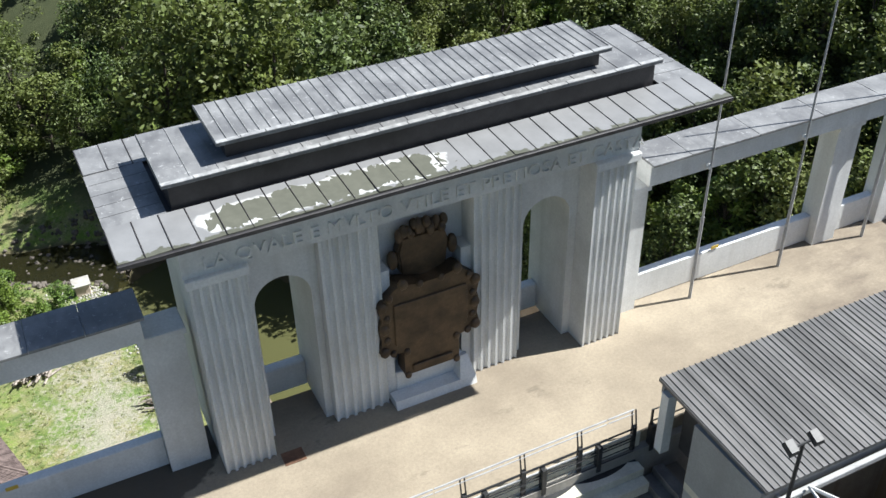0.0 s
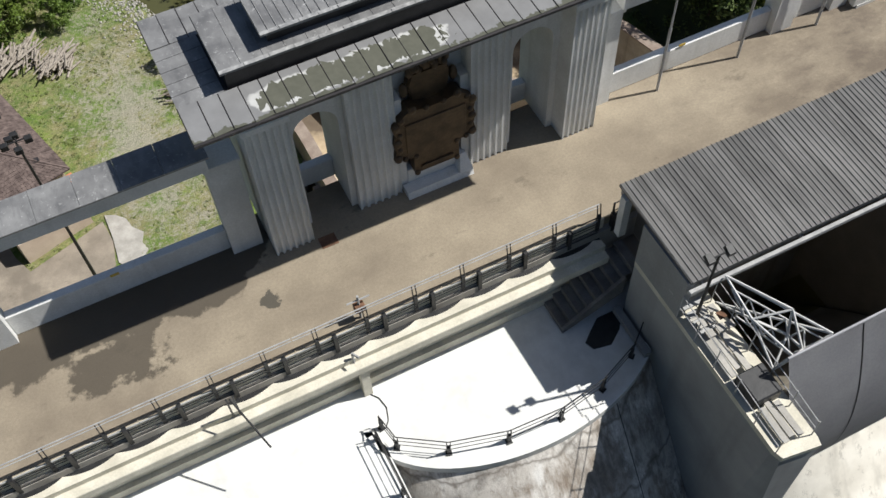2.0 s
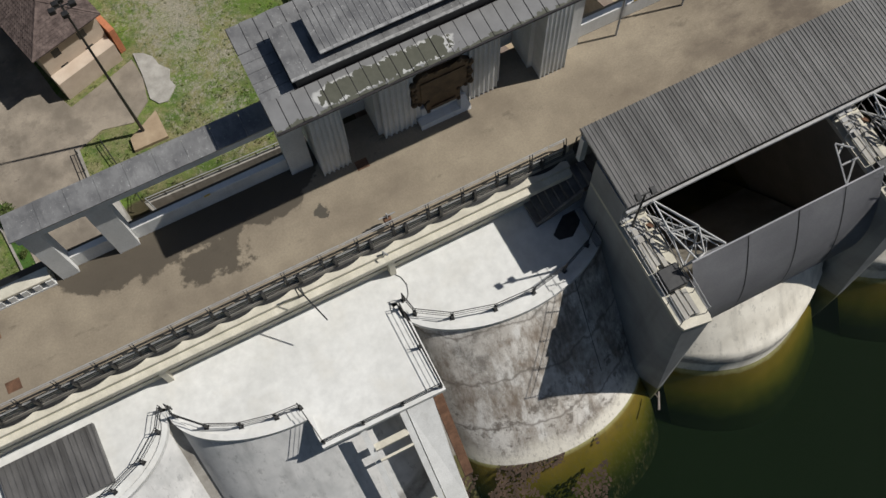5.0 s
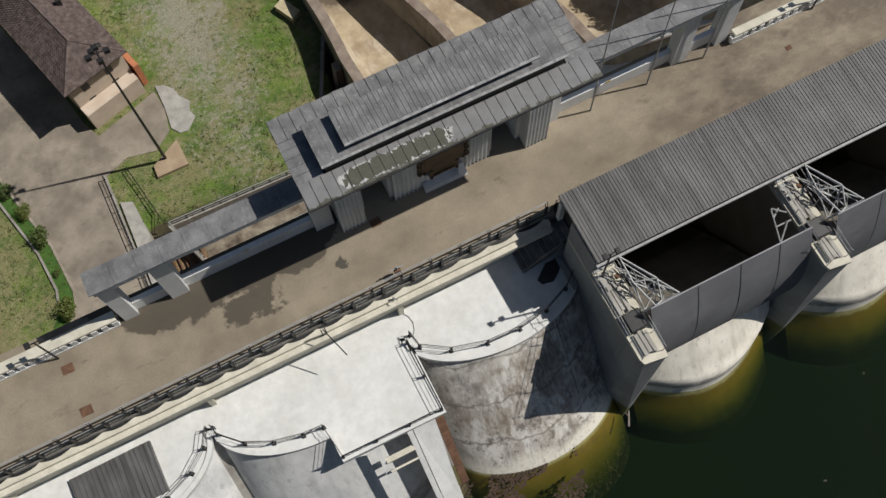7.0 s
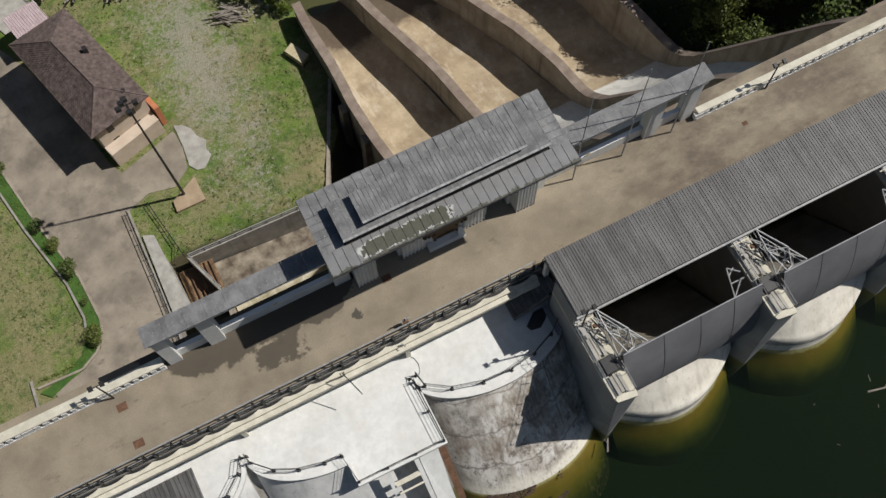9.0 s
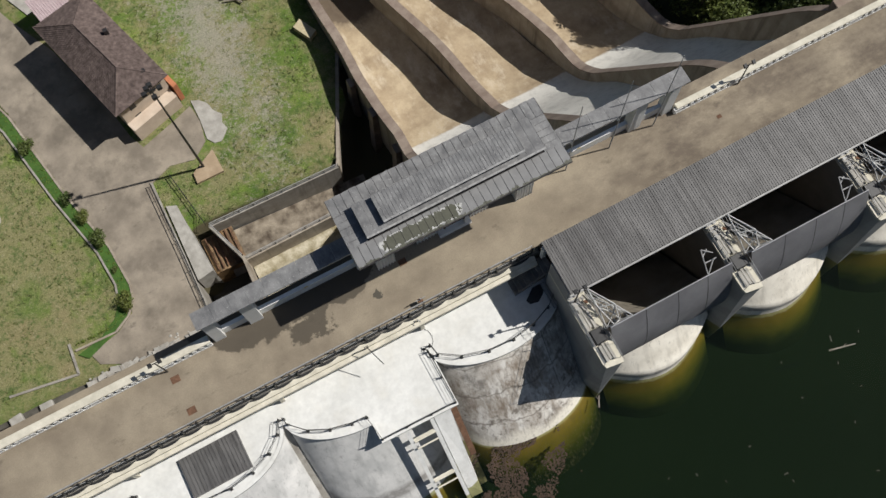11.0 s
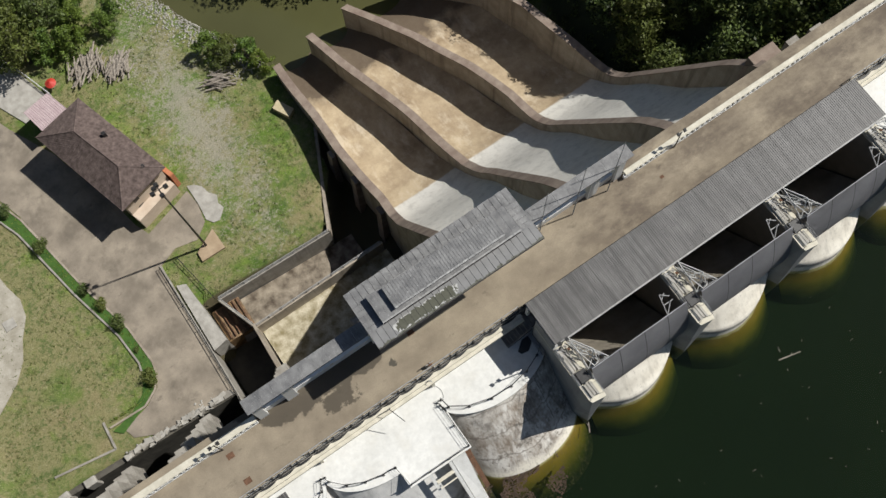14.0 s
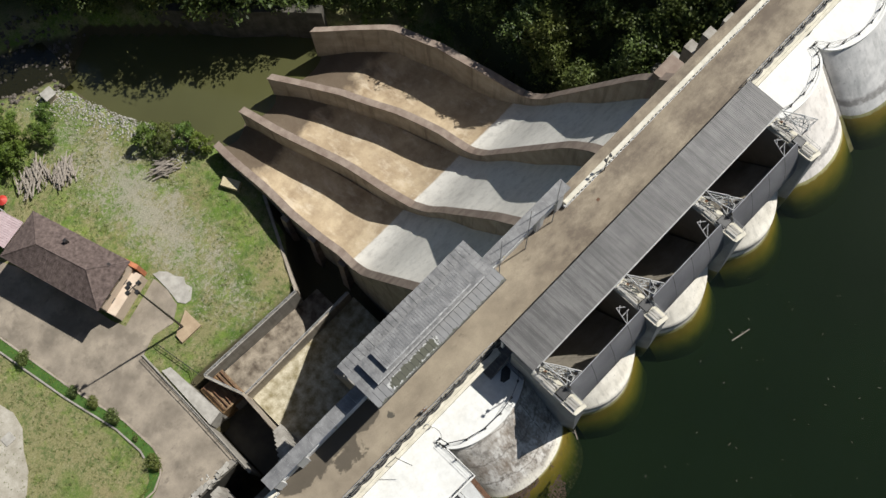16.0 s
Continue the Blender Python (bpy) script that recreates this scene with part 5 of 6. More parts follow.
for k in (1, 2, 3):
    bm = mesh()
    rows = []
    for j in range(60):
        y = 23.9 + 60.6 * j / 59
        a, b = wall_x(k, y) + 0.5, wall_x(k + 1, y) - 0.5
        rows.append([(a + (b - a) * i / 10, y, along(FLOORZ, y) + 0.5 * (2 * i / 10 - 1) ** 2) for i in range(11)])
    sheet(bm, rows)
    setting("floor_chute_%d" % k, bm, CHUTE, "stained concrete floor of the spillway chute", "chute floor", smooth=True)
# side posts against the outer wall
for y, h in ((50.5, 2.5), (63.5, 2.2), (57, 1.2)):
    x = wall_x(1, y)
    bm = mesh()
    solid(bm, [(x - 2.0, y - 0.9, -66), (x - 0.55, y - 0.9, -66), (x - 0.55, y + 0.9, -66), (x - 2.0, y + 0.9, -66)], [(x - 1.3, y - 0.7, along(TOPZ, y) - h), (x - 0.55, y - 0.7, along(TOPZ, y) - h), (x - 0.55, y + 0.7, along(TOPZ, y) - h), (x - 1.3, y + 0.7, along(TOPZ, y) - h)])
    setting("wall_counterfort_%d" % int(y), bm, DIRTY, "stubby concrete counterfort on the outer wall", "counterfort")
# head wall on the far bank of the pool
bm = mesh()
pts = [(45, 85.5, -50), (40, 92, -51), (33, 99, -50.5), (28, 106, -52), (25.5, 109.5, -52.5)]
for p, q in zip(pts, pts[1:]):
    solid(bm, [(p[0], p[1], -64), (p[0] + 1.2, p[1] + 1, -64), (q[0] + 1.2, q[1] + 1, -64), (q[0], q[1], -64)], [p, (p[0] + 1.2, p[1] + 1, p[2]), (q[0] + 1.2, q[1] + 1, q[2]), q])
setting("wall_bank", bm, SHADEWALL, "old concrete bank wall above the pool", "bank wall")
# junction block at the dam
bm = mesh()
box(bm, 55.0, 58.6, 24.1, 27.8, -40, -9.2, 0.05)
setting("wall_block", bm, DIRTY, "weathered concrete block at the head of the spillway", "abutment")

# ---- stilling channel at the foot ----
def wall_line(name, p, q, w, z0, z1, mat, label):
    d = (Vector(q) - Vector(p)).normalized()
    n = Vector((-d.y, d.x)) * w / 2
    bm = mesh()
    pts = [(p[0] + n.x, p[1] + n.y), (p[0] - n.x, p[1] - n.y), (q[0] - n.x, q[1] - n.y), (q[0] + n.x, q[1] + n.y)]
    prism(bm, pts, z0, z1)
    return setting(name, bm, mat, label, "retaining wall")


wall_line("wall_lawn", (-12.0, 54.5), (8.0, 54.0), 0.34, -64, -55.6, CONCRETE, "concrete retaining wall along the lawn")
wall_line("wall_lawn_1", (8.0, 54.2), (15.8, 70.5), 0.5, -64, -55.8, CHUTEWALL, "shaded retaining wall of the lawn")
wall_line("wall_channel", (-9.4, 46.8), (13.6, 47.0), 0.42, -64, -53.2, CHUTEWALL, "concrete wall between channel and apron")
wall_line("wall_channel_1", (-9.4, 47.1), (-9.9, 36.0), 0.42, -64, -52.0, CHUTEWALL, "concrete side wall of the apron")
wall_line("wall_channel_2", (-12.0, 54.5), (-9.4, 47.1), 0.36, -64, -55.2, CONCRETE, "concrete head wall of the channel")
wall_line("wall_road_foot", (-16.8, 64.5), (-17.2, 38.0), 0.4, -64, -55.7, CONCRETE, "low wall at the edge of the lower road")
bm = mesh()
sheet(bm, [[(-9.1 + 3.3 * i, 23.3 + 3.37 * j, -57.0 - 0.02 * i) for i in range(8)] for j in range(8)])
setting("floor_apron", bm, APRON, "pale stained concrete apron below the dam", "apron")
bm = mesh()
sheet(bm, [[(-12 + 2.9 * i, 47.3 + 0.95 * j, -59.3 - 0.4 * i) for i in range(9)] for j in range(8)])
setting("floor_channel", bm, WETFLOOR, "brown wet floor of the outlet channel", "channel floor")
# the pit's shadow is put into the floor colour
bm = mesh()
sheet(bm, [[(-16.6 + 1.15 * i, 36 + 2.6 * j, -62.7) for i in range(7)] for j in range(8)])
setting("floor_channel_1", bm, PITSHADE, "floor of the inlet pit with shade painted in", "channel floor")
wk = thing("footbridge", (-15, 53, -55.6), "pale concrete slab walkway with thin railings", "walkway")
bm = mesh()
prism(bm, [(-16.3, 60.2), (-14.9, 59.6), (-14.2, 48.4), (-16.6, 48.0)], -64.0, -55.6)
part("slab", bm, PAVE, wk)
LPOST = mesh()
box(LPOST, -0.04, 0.04, -0.04, 0.04, 0, 1.1)
LPOST = shared("post", LPOST, BLACK)
bm = mesh()
sheet(bm, [[(-14.2 + 0.8 * i, 48.4 + 0.8 * j, -57.9 + 0.12 * ((i * 5 + j * 3) % 3)) for i in range(7)] for j in range(8)])
sheet(bm, [[(-14.2 + 0.8 * i, 48.4, z) for i in range(7)] for z in (-64, -57.8)])
setting("floor_sluice", bm, SLUICE, "rust-stained wet concrete floor of the sluice chamber", "channel floor")
bm = mesh()
for j in range(6):
    box(bm, -13.6 + 0.75 * j, -13.45 + 0.75 * j, 48.6, 53.8, -57.5, -57.3)
setting("trim_sluice", bm, RUST, "rusty steel beams over the sluice chamber", "beam")
YARD = "yard railings"
for pts in ([(-16.9, 64, -55.7), (-16.9, 52, -55.7), (-17.2, 38.5, -55.7)], [(-13.9, 64, -55.9), (-12.4, 55, -55.9)], [(-11.8, 54.5, -55.6), (8, 54.0, -55.6)], [(-9.2, 46.8, -53.2), (13.3, 47.0, -53.2)], [(-11.8, 54.3, -55.2), (-9.4, 47.1, -52.6)]):
    railing("yard_railing", "thin dark steel railing beside the channel", pts, 2.2, 1.1, (0.5, 1.08), 0.04, BLACK if pts[0][0] < -12 else STEEL, LPOST, YARD)

# ---- lower yard ----
def flat(name, outline, z, mat, label, cat):
    """A paving that follows the ground just above it."""
    bm = mesh()
    prism(bm, outline, z - 0.6, z)
    return setting(name, bm, mat, label, cat)


flat("road_lower", [(-31.2, 84.5), (-34.5, 95), (-40, 118), (-34, 120), (-25.5, 99), (-21.6, 91), (-17.6, 77.6), (-16.6, 72.6), (-15.6, 70.2), (-9.2, 72.2), (-7.0, 73.0), (-6.7, 70), (-7.3, 66.8), (-9.8, 64.9), (-13.4, 65.7), (-17, 64.3), (-17.1, 41.0), (-24, 41.4), (-30, 42.0), (-33.2, 43.6), (-33.8, 45.4), (-31.6, 46.0), (-29.2, 46.6), (-26.6, 48.2), (-25.5, 51.5), (-25.7, 57), (-28.2, 67.5)], VALLEY + 0.14, YARDROAD, "brown patched asphalt yard road", "road")
flat("pavement_patch", [(-6.9, 67.0), (-6.2, 65.9), (-5.2, 65.7), (-4.4, 66.4), (-3.6, 67.2), (-3.9, 68.4), (-3.4, 69.6), (-4.3, 70.8), (-4.6, 72.2), (-5.5, 73.2), (-6.6, 73.7), (-6.6, 70.2)], VALLEY + 0.16, PAVE, "pale broken concrete paving patch", "paving")
for nm, pts in (("kerb_outer", [(-33.5, 90), (-31.3, 84), (-28.35, 68.4), (-25.8, 58.6), (-25.3, 52), (-25.7, 49.9), (-27.2, 48.0), (-29.6, 46.7), (-35.5, 46.9)]), ("kerb_inner", [(-35.5, 89), (-32.8, 82), (-30.1, 68.3), (-27.6, 58.5), (-27.1, 53), (-27.4, 51.7)])):
    bm = mesh()
    for p, q in zip(pts, pts[1:]):
        d = (Vector(q) - Vector(p)).normalized()
        nn = Vector((-d.y, d.x)) * 0.14
        prism(bm, [(p[0] + nn.x, p[1] + nn.y), (p[0] - nn.x, p[1] - nn.y), (q[0] - nn.x, q[1] - nn.y), (q[0] + nn.x, q[1] + nn.y)], VALLEY - 0.4, VALLEY + 0.3)
    setting(nm, bm, CONCRETE if nm == "kerb_inner" else CHUTEWALL, "pale concrete kerb of the planted verge", "kerb")
bm = mesh()
prism(bm, [(-10.8, 62.9), (-6.9, 65.0), (-6.8, 61.2), (-10.9, 61.2)], VALLEY - 0.3, VALLEY + 0.5)
tagged(part("lamp_plinth", bm, PLINTH), "brown concrete plinth of the tall floodlight", "plinth")
ml = thing("floodlight_mast", (-9.1, 63.2, VALLEY), "very tall dark floodlight mast beside the lawn", "light mast")
bm = mesh()
bar(bm, (-9.1, 63.2, VALLEY + 0.1), (-9.1, 63.2, -30.6), 0.2, 10, 0.1)
part("pole", bm, BLACK, ml)
bm = mesh()
bar(bm, (-10.1, 63.2, -30.6), (-8.1, 63.2, -30.6), 0.07)
bar(bm, (-9.1, 62.4, -30.9), (-9.1, 64.0, -30.9), 0.07)
part("crossbar", bm, BLACK, ml)
for x, y in ((-10.1, 63.2), (-8.1, 63.2), (-9.1, 62.3), (-9.1, 64.1), (-9.6, 63.8)):
    bm = mesh()
    box(bm, x - 0.32, x + 0.32, y - 0.26, y + 0.26, -31.1, -30.5, 0.06)
    part("lamp_head", bm, BLACK, ml)

# house
bm = mesh()
inner = [(-35.4, 89), (-32.7, 82), (-30.0, 68.3), (-27.5, 58.5), (-27.0, 53), (-27.3, 51.2), (-29.0, 48.6), (-31.8, 46.9), (-35.4, 46.2)]
outer = [(-33.6, 90), (-31.4, 84), (-28.45, 68.4), (-25.9, 58.6), (-25.4, 52), (-25.8, 49.9), (-27.3, 48.0), (-29.7, 46.7), (-34.2, 45.0)]
sheet(bm, [[(x, y, VALLEY + 0.19) for x, y in inner], [(x, y, VALLEY + 0.19) for x, y in outer]])
setting("ground_verge", bm, VERGE, "bright green mown verge between two kerbs", "verge")
flat("pavement_gravel", [(-38.8, 79), (-38.3, 75.5), (-37.5, 72.5), (-38.0, 69.5), (-40.1, 66.6), (-41.6, 63.5), (-44.0, 60.9), (-48.3, 58.2), (-56, 57), (-62, 62), (-62, 82), (-46, 86)], VALLEY + 0.15, GRAVEL, "pale gravel path beside the lawn", "path")
bm = mesh()
box(bm, -41.6, -39.7, 68.9, 70.6, VALLEY - 0.2, VALLEY + 0.3, 0.05)
tagged(part("well_cover", bm, PAVE), "pale square concrete well cover on gravel", "well cover")
bm = mesh()
for p, q in (((-36.3, 43.7), (-36.0, 48.2)), ((-36.3, 43.7), (-45.8, 45.2))):
    d = (Vector(q) - Vector(p)).normalized()
    nn = Vector((-d.y, d.x)) * 0.16
    prism(bm, [(p[0] + nn.x, p[1] + nn.y), (p[0] - nn.x, p[1] - nn.y), (q[0] - nn.x, q[1] - nn.y), (q[0] + nn.x, q[1] + nn.y)], VALLEY - 0.5, VALLEY + 0.25)
setting("kerb_lawn", bm, CONCRETE, "old concrete kerb at the corner of the lawn", "kerb")
flat("pavement_terrace", [(-30, 118), (-21.2, 111.2), (-19.3, 106.6), (-17.2, 99.5), (-22.8, 98.5), (-25.5, 104.6)], VALLEY + 0.25, PAVE, "pale concrete terrace beside the annex", "terrace")
TPOST = mesh()
box(TPOST, -0.06, 0.06, -0.06, 0.06, 0, 1.1)
TPOST = shared("post", TPOST, WHITE)
railing("terrace_railing", "white steel railing along the terrace", [(-20.6, 110.4, VALLEY + 0.25), (-18.9, 106.2, VALLEY + 0.25), (-17.0, 100.4, VALLEY + 0.25)], 1.6, 1.1, (0.4, 0.75, 1.08), 0.045, WHITE, TPOST, "terrace railings")
bm = mesh()
bmesh.ops.create_cone(bm, cap_ends=True, segments=10, radius1=0.95, radius2=0.08, depth=0.5, matrix=Matrix.Translation((-15.9, 101.6, VALLEY + 2.0)))
pr = thing("sunshade", (-15.9, 101.6, VALLEY), "small red garden sunshade on the lawn", "sunshade")
part("canopy", bm, REDPAINT, pr)
bm = mesh()
bar(bm, (-15.9, 101.6, VALLEY - 0.1), (-15.9, 101.6, VALLEY + 1.76), 0.04)
part("pole", bm, STEEL, pr)
hs = thing("house", (-15, 85, VALLEY), "small plastered house with a brown tiled hip roof", "house")
EAVE = [Vector((-16.35, 71.9, -47.8)), Vector((-7.5, 74.4, -47.8)), Vector((-12.9, 92.4, -47.8)), Vector((-21.5, 90.3, -47.8))]
RIDGE = [Vector((-13.1, 77.2, -45.2)), Vector((-15.9, 86.2, -45.2))]
bm = mesh()
prism(bm, [(-15.8, 72.9), (-8.3, 75.1), (-13.4, 91.6), (-20.9, 89.6)], VALLEY - 0.3, -47.9)
part("wall", bm, PLASTER, hs)
for tv, zz in ((0.25, -53.0), (0.7, -53.0), (0.25, -49.9), (0.7, -49.9)):
    p = Vector((-15.8, 72.9, 0)).lerp(Vector((-8.3, 75.1, 0)), tv)
    d = Vector((7.5, 2.2, 0)).normalized()
    nn = Vector((d.y, -d.x, 0)) * 0.03
    bm = mesh()
    solid(bm, [p + nn + Vector((0, 0, zz - 0.6)) - d * 0.5, p + nn + Vector((0, 0, zz - 0.6)) + d * 0.5, p - nn + Vector((0, 0, zz - 0.6)) + d * 0.5, p - nn + Vector((0, 0, zz - 0.6)) - d * 0.5],
          [p + nn + Vector((0, 0, zz + 0.7)) - d * 0.5, p + nn + Vector((0, 0, zz + 0.7)) + d * 0.5, p - nn + Vector((0, 0, zz + 0.7)) + d * 0.5, p - nn + Vector((0, 0, zz + 0.7)) - d * 0.5])
    part("window", bm, BLACK, hs, "dark shuttered window")
bm = mesh()
e = [bm.verts.new(v) for v in EAVE]
e2 = [bm.verts.new(v - Vector((0, 0, 0.15))) for v in EAVE]
r = [bm.verts.new(v) for v in RIDGE]
for f in ((e[0], e[1], r[0]), (e[1], e[2], r[1], r[0]), (e[2], e[3], r[1]), (e[3], e[0], r[0], r[1]), tuple(e2[::-1]), (e2[0], e2[1], e[1], e[0]), (e2[1], e2[2], e[2], e[1]), (e2[2], e2[3], e[3], e[2]), (e2[3], e2[0], e[0], e[3])):
    bm.faces.new(f)
hroof = part("roof", bm, TILE, hs)


def courses(a, b, ra, rb, n, k0):
    """Tile courses up one slope, from eave a-b to ridge ra-rb."""
    bm = mesh()
    normal = (b - a).cross(ra - a).normalized()
    if normal.z < 0:
        normal = -normal
    for j in range(n):
        p, q = a.lerp(ra, (j + 0.02) / n), b.lerp(rb, (j + 0.02) / n)
        p2, q2 = a.lerp(ra, (j + 1) / n), b.lerp(rb, (j + 1) / n)
        count = max(1, round((q - p).length / 0.42))
        for i in range(count):
            u, v = i / count + 0.005, (i + 1) / count - 0.005
            lift = 0.05 + 0.012 * ((i * 7 + j * 5 + k0) % 4)
            lo = [p.lerp(q, u), p.lerp(q, v), p2.lerp(q2, v), p2.lerp(q2, u)]
            hi = [lo[0] + normal * lift, lo[1] + normal * lift, lo[2] + normal * 0.02, lo[3] + normal * 0.02]
            vs = [bm.verts.new(c) for c in hi] + [bm.verts.new(c) for c in lo[:2]]
            bm.faces.new(vs[:4])
            bm.faces.new((vs[4], vs[5], vs[1], vs[0]))
    ob = part("tiles", bm, TILE, hroof)
    ob["kind"] = "stuff"


courses(EAVE[0], EAVE[1], RIDGE[0], RIDGE[0] + Vector((0.01, 0, 0)), 13, 0)
courses(EAVE[1], EAVE[2], RIDGE[0], RIDGE[1], 13, 1)
courses(EAVE[2], EAVE[3], RIDGE[1], RIDGE[1] + Vector((0.01, 0, 0)), 13, 2)
courses(EAVE[3], EAVE[0], RIDGE[1], RIDGE[0], 13, 3)
for p, q in ((EAVE[0], RIDGE[0]), (EAVE[1], RIDGE[0]), (EAVE[2], RIDGE[1]), (EAVE[3], RIDGE[1]), (RIDGE[0], RIDGE[1])):
    bm = mesh()
    bar(bm, p + Vector((0, 0, 0.05)), q + Vector((0, 0, 0.05)), 0.1, 6)
    part("ridge_tile", bm, TILE, hroof)
for x, y, z in ((-10.2, 75.9, -46.9), (-12.4, 83.6, -46.0)):
    bm = mesh()
    box(bm, x - 0.3, x + 0.3, y - 0.3, y + 0.3, z - 0.8, z + 0.45, 0.03)
    part("chimney", bm, DARKTRIM, hs, "small dark roof vent")
bm = mesh()
prism(bm, [(-15.9, 72.85), (-15.4, 71.3), (-7.9, 73.5), (-8.4, 75.05)], VALLEY, VALLEY + 3.4)
part("terrace", bm, PLASTER, hs, "cream terrace slab")
bm = mesh()
prism(bm, [(-7.8, 74.4), (-7.1, 74.6), (-7.9, 77.2), (-8.6, 77.0)], VALLEY, VALLEY + 4.6)
part("planter", bm, TERRA, hs, "orange brick side wall")
an = thing("annex", (-18, 98, VALLEY), "low annex with a pale pink sheet roof", "shed")
bm = mesh()
prism(bm, [(-21.27, 97.08), (-17.05, 97.91), (-15.89, 94.02), (-20.39, 93.00)], VALLEY - 0.2, -51.1)
part("wall", bm, PLASTER, an)
bm = mesh()
prism(bm, [(-21.56, 97.25), (-16.87, 98.18), (-15.58, 93.86), (-20.58, 92.72)], -51.096, -50.96)
part("roof", bm, PINK, an)
for j in range(14):
    f = j / 13
    bm = mesh()
    bar(bm, (-20.58 + 5.00 * f, 92.72 + 1.14 * f, -50.95), (-21.56 + 4.69 * f, 97.25 + 0.93 * f, -50.95), 0.05, 4)
    part("rib", bm, PINK, an)

# small things on the lawn
bm = mesh()
prism(bm, [(11.8, 76.9), (13.2, 74.0), (14.6, 74.8), (13.2, 77.7)], VALLEY, VALLEY + 1.1)
tagged(part("timber_crate", bm, PLANKM), "pale wooden crate on the grass", "crate")
rng = random.Random(11)
for nm, cx, cy, w, d, count, lab in (("log_pile", -9.5, 101.5, 4.5, 3, 80, "heap of grey cut branches on grass"), ("log_pile", -5.3, 98.5, 3.4, 2.2, 60, "stack of grey cut logs on grass"), ("board_pile", 7.0, 86.6, 2.6, 2.2, 34, "heap of pale grey boards on grass")):
    t = thing(nm, (cx, cy, VALLEY), lab, "wood pile", "wood piles")
    for j in range(count):
        x, y, z = cx + rng.uniform(-w, w) * 0.6, cy + rng.uniform(-d, d) * 0.6, VALLEY + 0.15 + rng.uniform(0, 1.2)
        a = rng.uniform(-0.5, 0.5) + (0.9 if nm == "log_pile" else -0.5)
        L = rng.uniform(0.8, 1.9)
        bm = mesh()
        bar(bm, (x - L * math.cos(a), y - L * math.sin(a), z), (x + L * math.cos(a), y + L * math.sin(a), z + rng.uniform(-0.25, 0.25)), rng.uniform(0.07, 0.17), 5)
        part("log" if nm == "log_pile" else "board", bm, DEADWOOD, t)
hut = thing("pump_box", (2.2, 111.5, VALLEY), "small pale box on the river bank", "box")
bm = mesh()
box(bm, 1.3, 3.1, 110.6, 112.3, ground_z(2.2, 111.5) - 0.3, VALLEY + 1.6, 0.05)
part("body", bm, PLASTER, hut)
bm = mesh()
box(bm, 1.1, 3.3, 110.4, 112.5, VALLEY + 1.604, VALLEY + 1.75)
part("lid", bm, PAVE, hut)

# concrete blocks along the dam foot
rng = random.Random(5)
wall_line("wall_foot", (-17.3, 40.9), (-62, 42.7), 0.9, -84, VALLEY - 0.1, SHADEWALL, "broken concrete retaining wall at the dam foot")
for j in range(26):
    x = -18.4 - 0.66 * j + rng.uniform(-0.25, 0.25)
    y = 41.0 + 0.03 * j + rng.uniform(-0.3, 0.3)
    bm = mesh()
    w, d, h = rng.uniform(0.3, 0.95), rng.uniform(0.22, 0.5), rng.uniform(0.1, 0.75)
    vs = box(bm, -w, w, -d, d, -0.8, h * 0.8, 0.0)
    for v in vs[4:]:
        v.co += Vector((rng.uniform(-0.22, 0.22), rng.uniform(-0.22, 0.22), rng.uniform(-0.2, 0.2)))
    ob = tagged(part("concrete_block", bm, PAVE if j % 3 else CONCRETE), "rough broken concrete block at the dam foot", "concrete block", "foot blocks")
    ob.location, ob.rotation_euler = (x, y, VALLEY + 0.15), (0, 0, rng.uniform(-0.4, 0.4))
for x, y in ((-41.7, 41.6), (-46.0, 41.8)):
    bm = mesh()
    box(bm, -0.9, 0.9, -0.6, 0.6, -2.5, 0.5, 0.08)
    ob = tagged(part("concrete_block", bm, PAVE), "rough pale concrete block at the dam foot", "concrete block", "foot blocks")
    ob.location, ob.rotation_euler = (x, y, VALLEY + 0.1), (0, 0, rng.uniform(-0.12, 0.12))

# boulders of the stream and gravel bank
def stones(name, count, spots, size, mat, label):
    rng = random.Random(len(name) * 31)
    bm = mesh()
    bmesh.ops.create_icosphere(bm, subdivisions=1, radius=1)
    base = [v.co.copy() for v in bm.verts]
    faces = [[v.index for v in f.verts] for f in bm.faces]
    bm.free()
    vs, fs = [], []
    for j in range(count):
        x, y = spots(rng)
        r = size * rng.uniform(0.3, 1.0) ** 1.5
        m = pose(x, y, ground_z(x, y) + r * 0.2, rng.uniform(0, 360), rng.uniform(0, 360), rng.uniform(0, 360))
        k = len(vs)
        for c in base:
            q = c * r * (1 + 0.35 * noise.noise(c * 1.7 + Vector((j, 0, 0))))
            p = m @ q
            vs.append((p.x, p.y, p.z))
        fs += [[a + k for a in f] for f in faces]
    data = bpy.data.meshes.new(name)
    data.from_pydata(vs, [], fs)
    data.materials.append(mat)
    return tagged(new(name, data), label, "stones", "", "stuff")


def in_stream(rng):
    while True:
        x, y = rng.uniform(-60, 16), rng.uniform(112, 137)
        if off(x, y, STREAM) < 2.5:
            return x, y


def on_bank(rng):
    t = rng.random()
    x, y = Vector((3.5, 114)).lerp(Vector((15.5, 86)), t)
    return x - abs(rng.gauss(0, 2.4)) - 0.2, y - abs(rng.gauss(0, 1.2))


def on_lawn(rng):
    return rng.gauss(-1, 3.4), rng.gauss(76, 7)


def by_dam(rng):
    return rng.uniform(-36, -18), rng.gauss(41.4, 0.5)


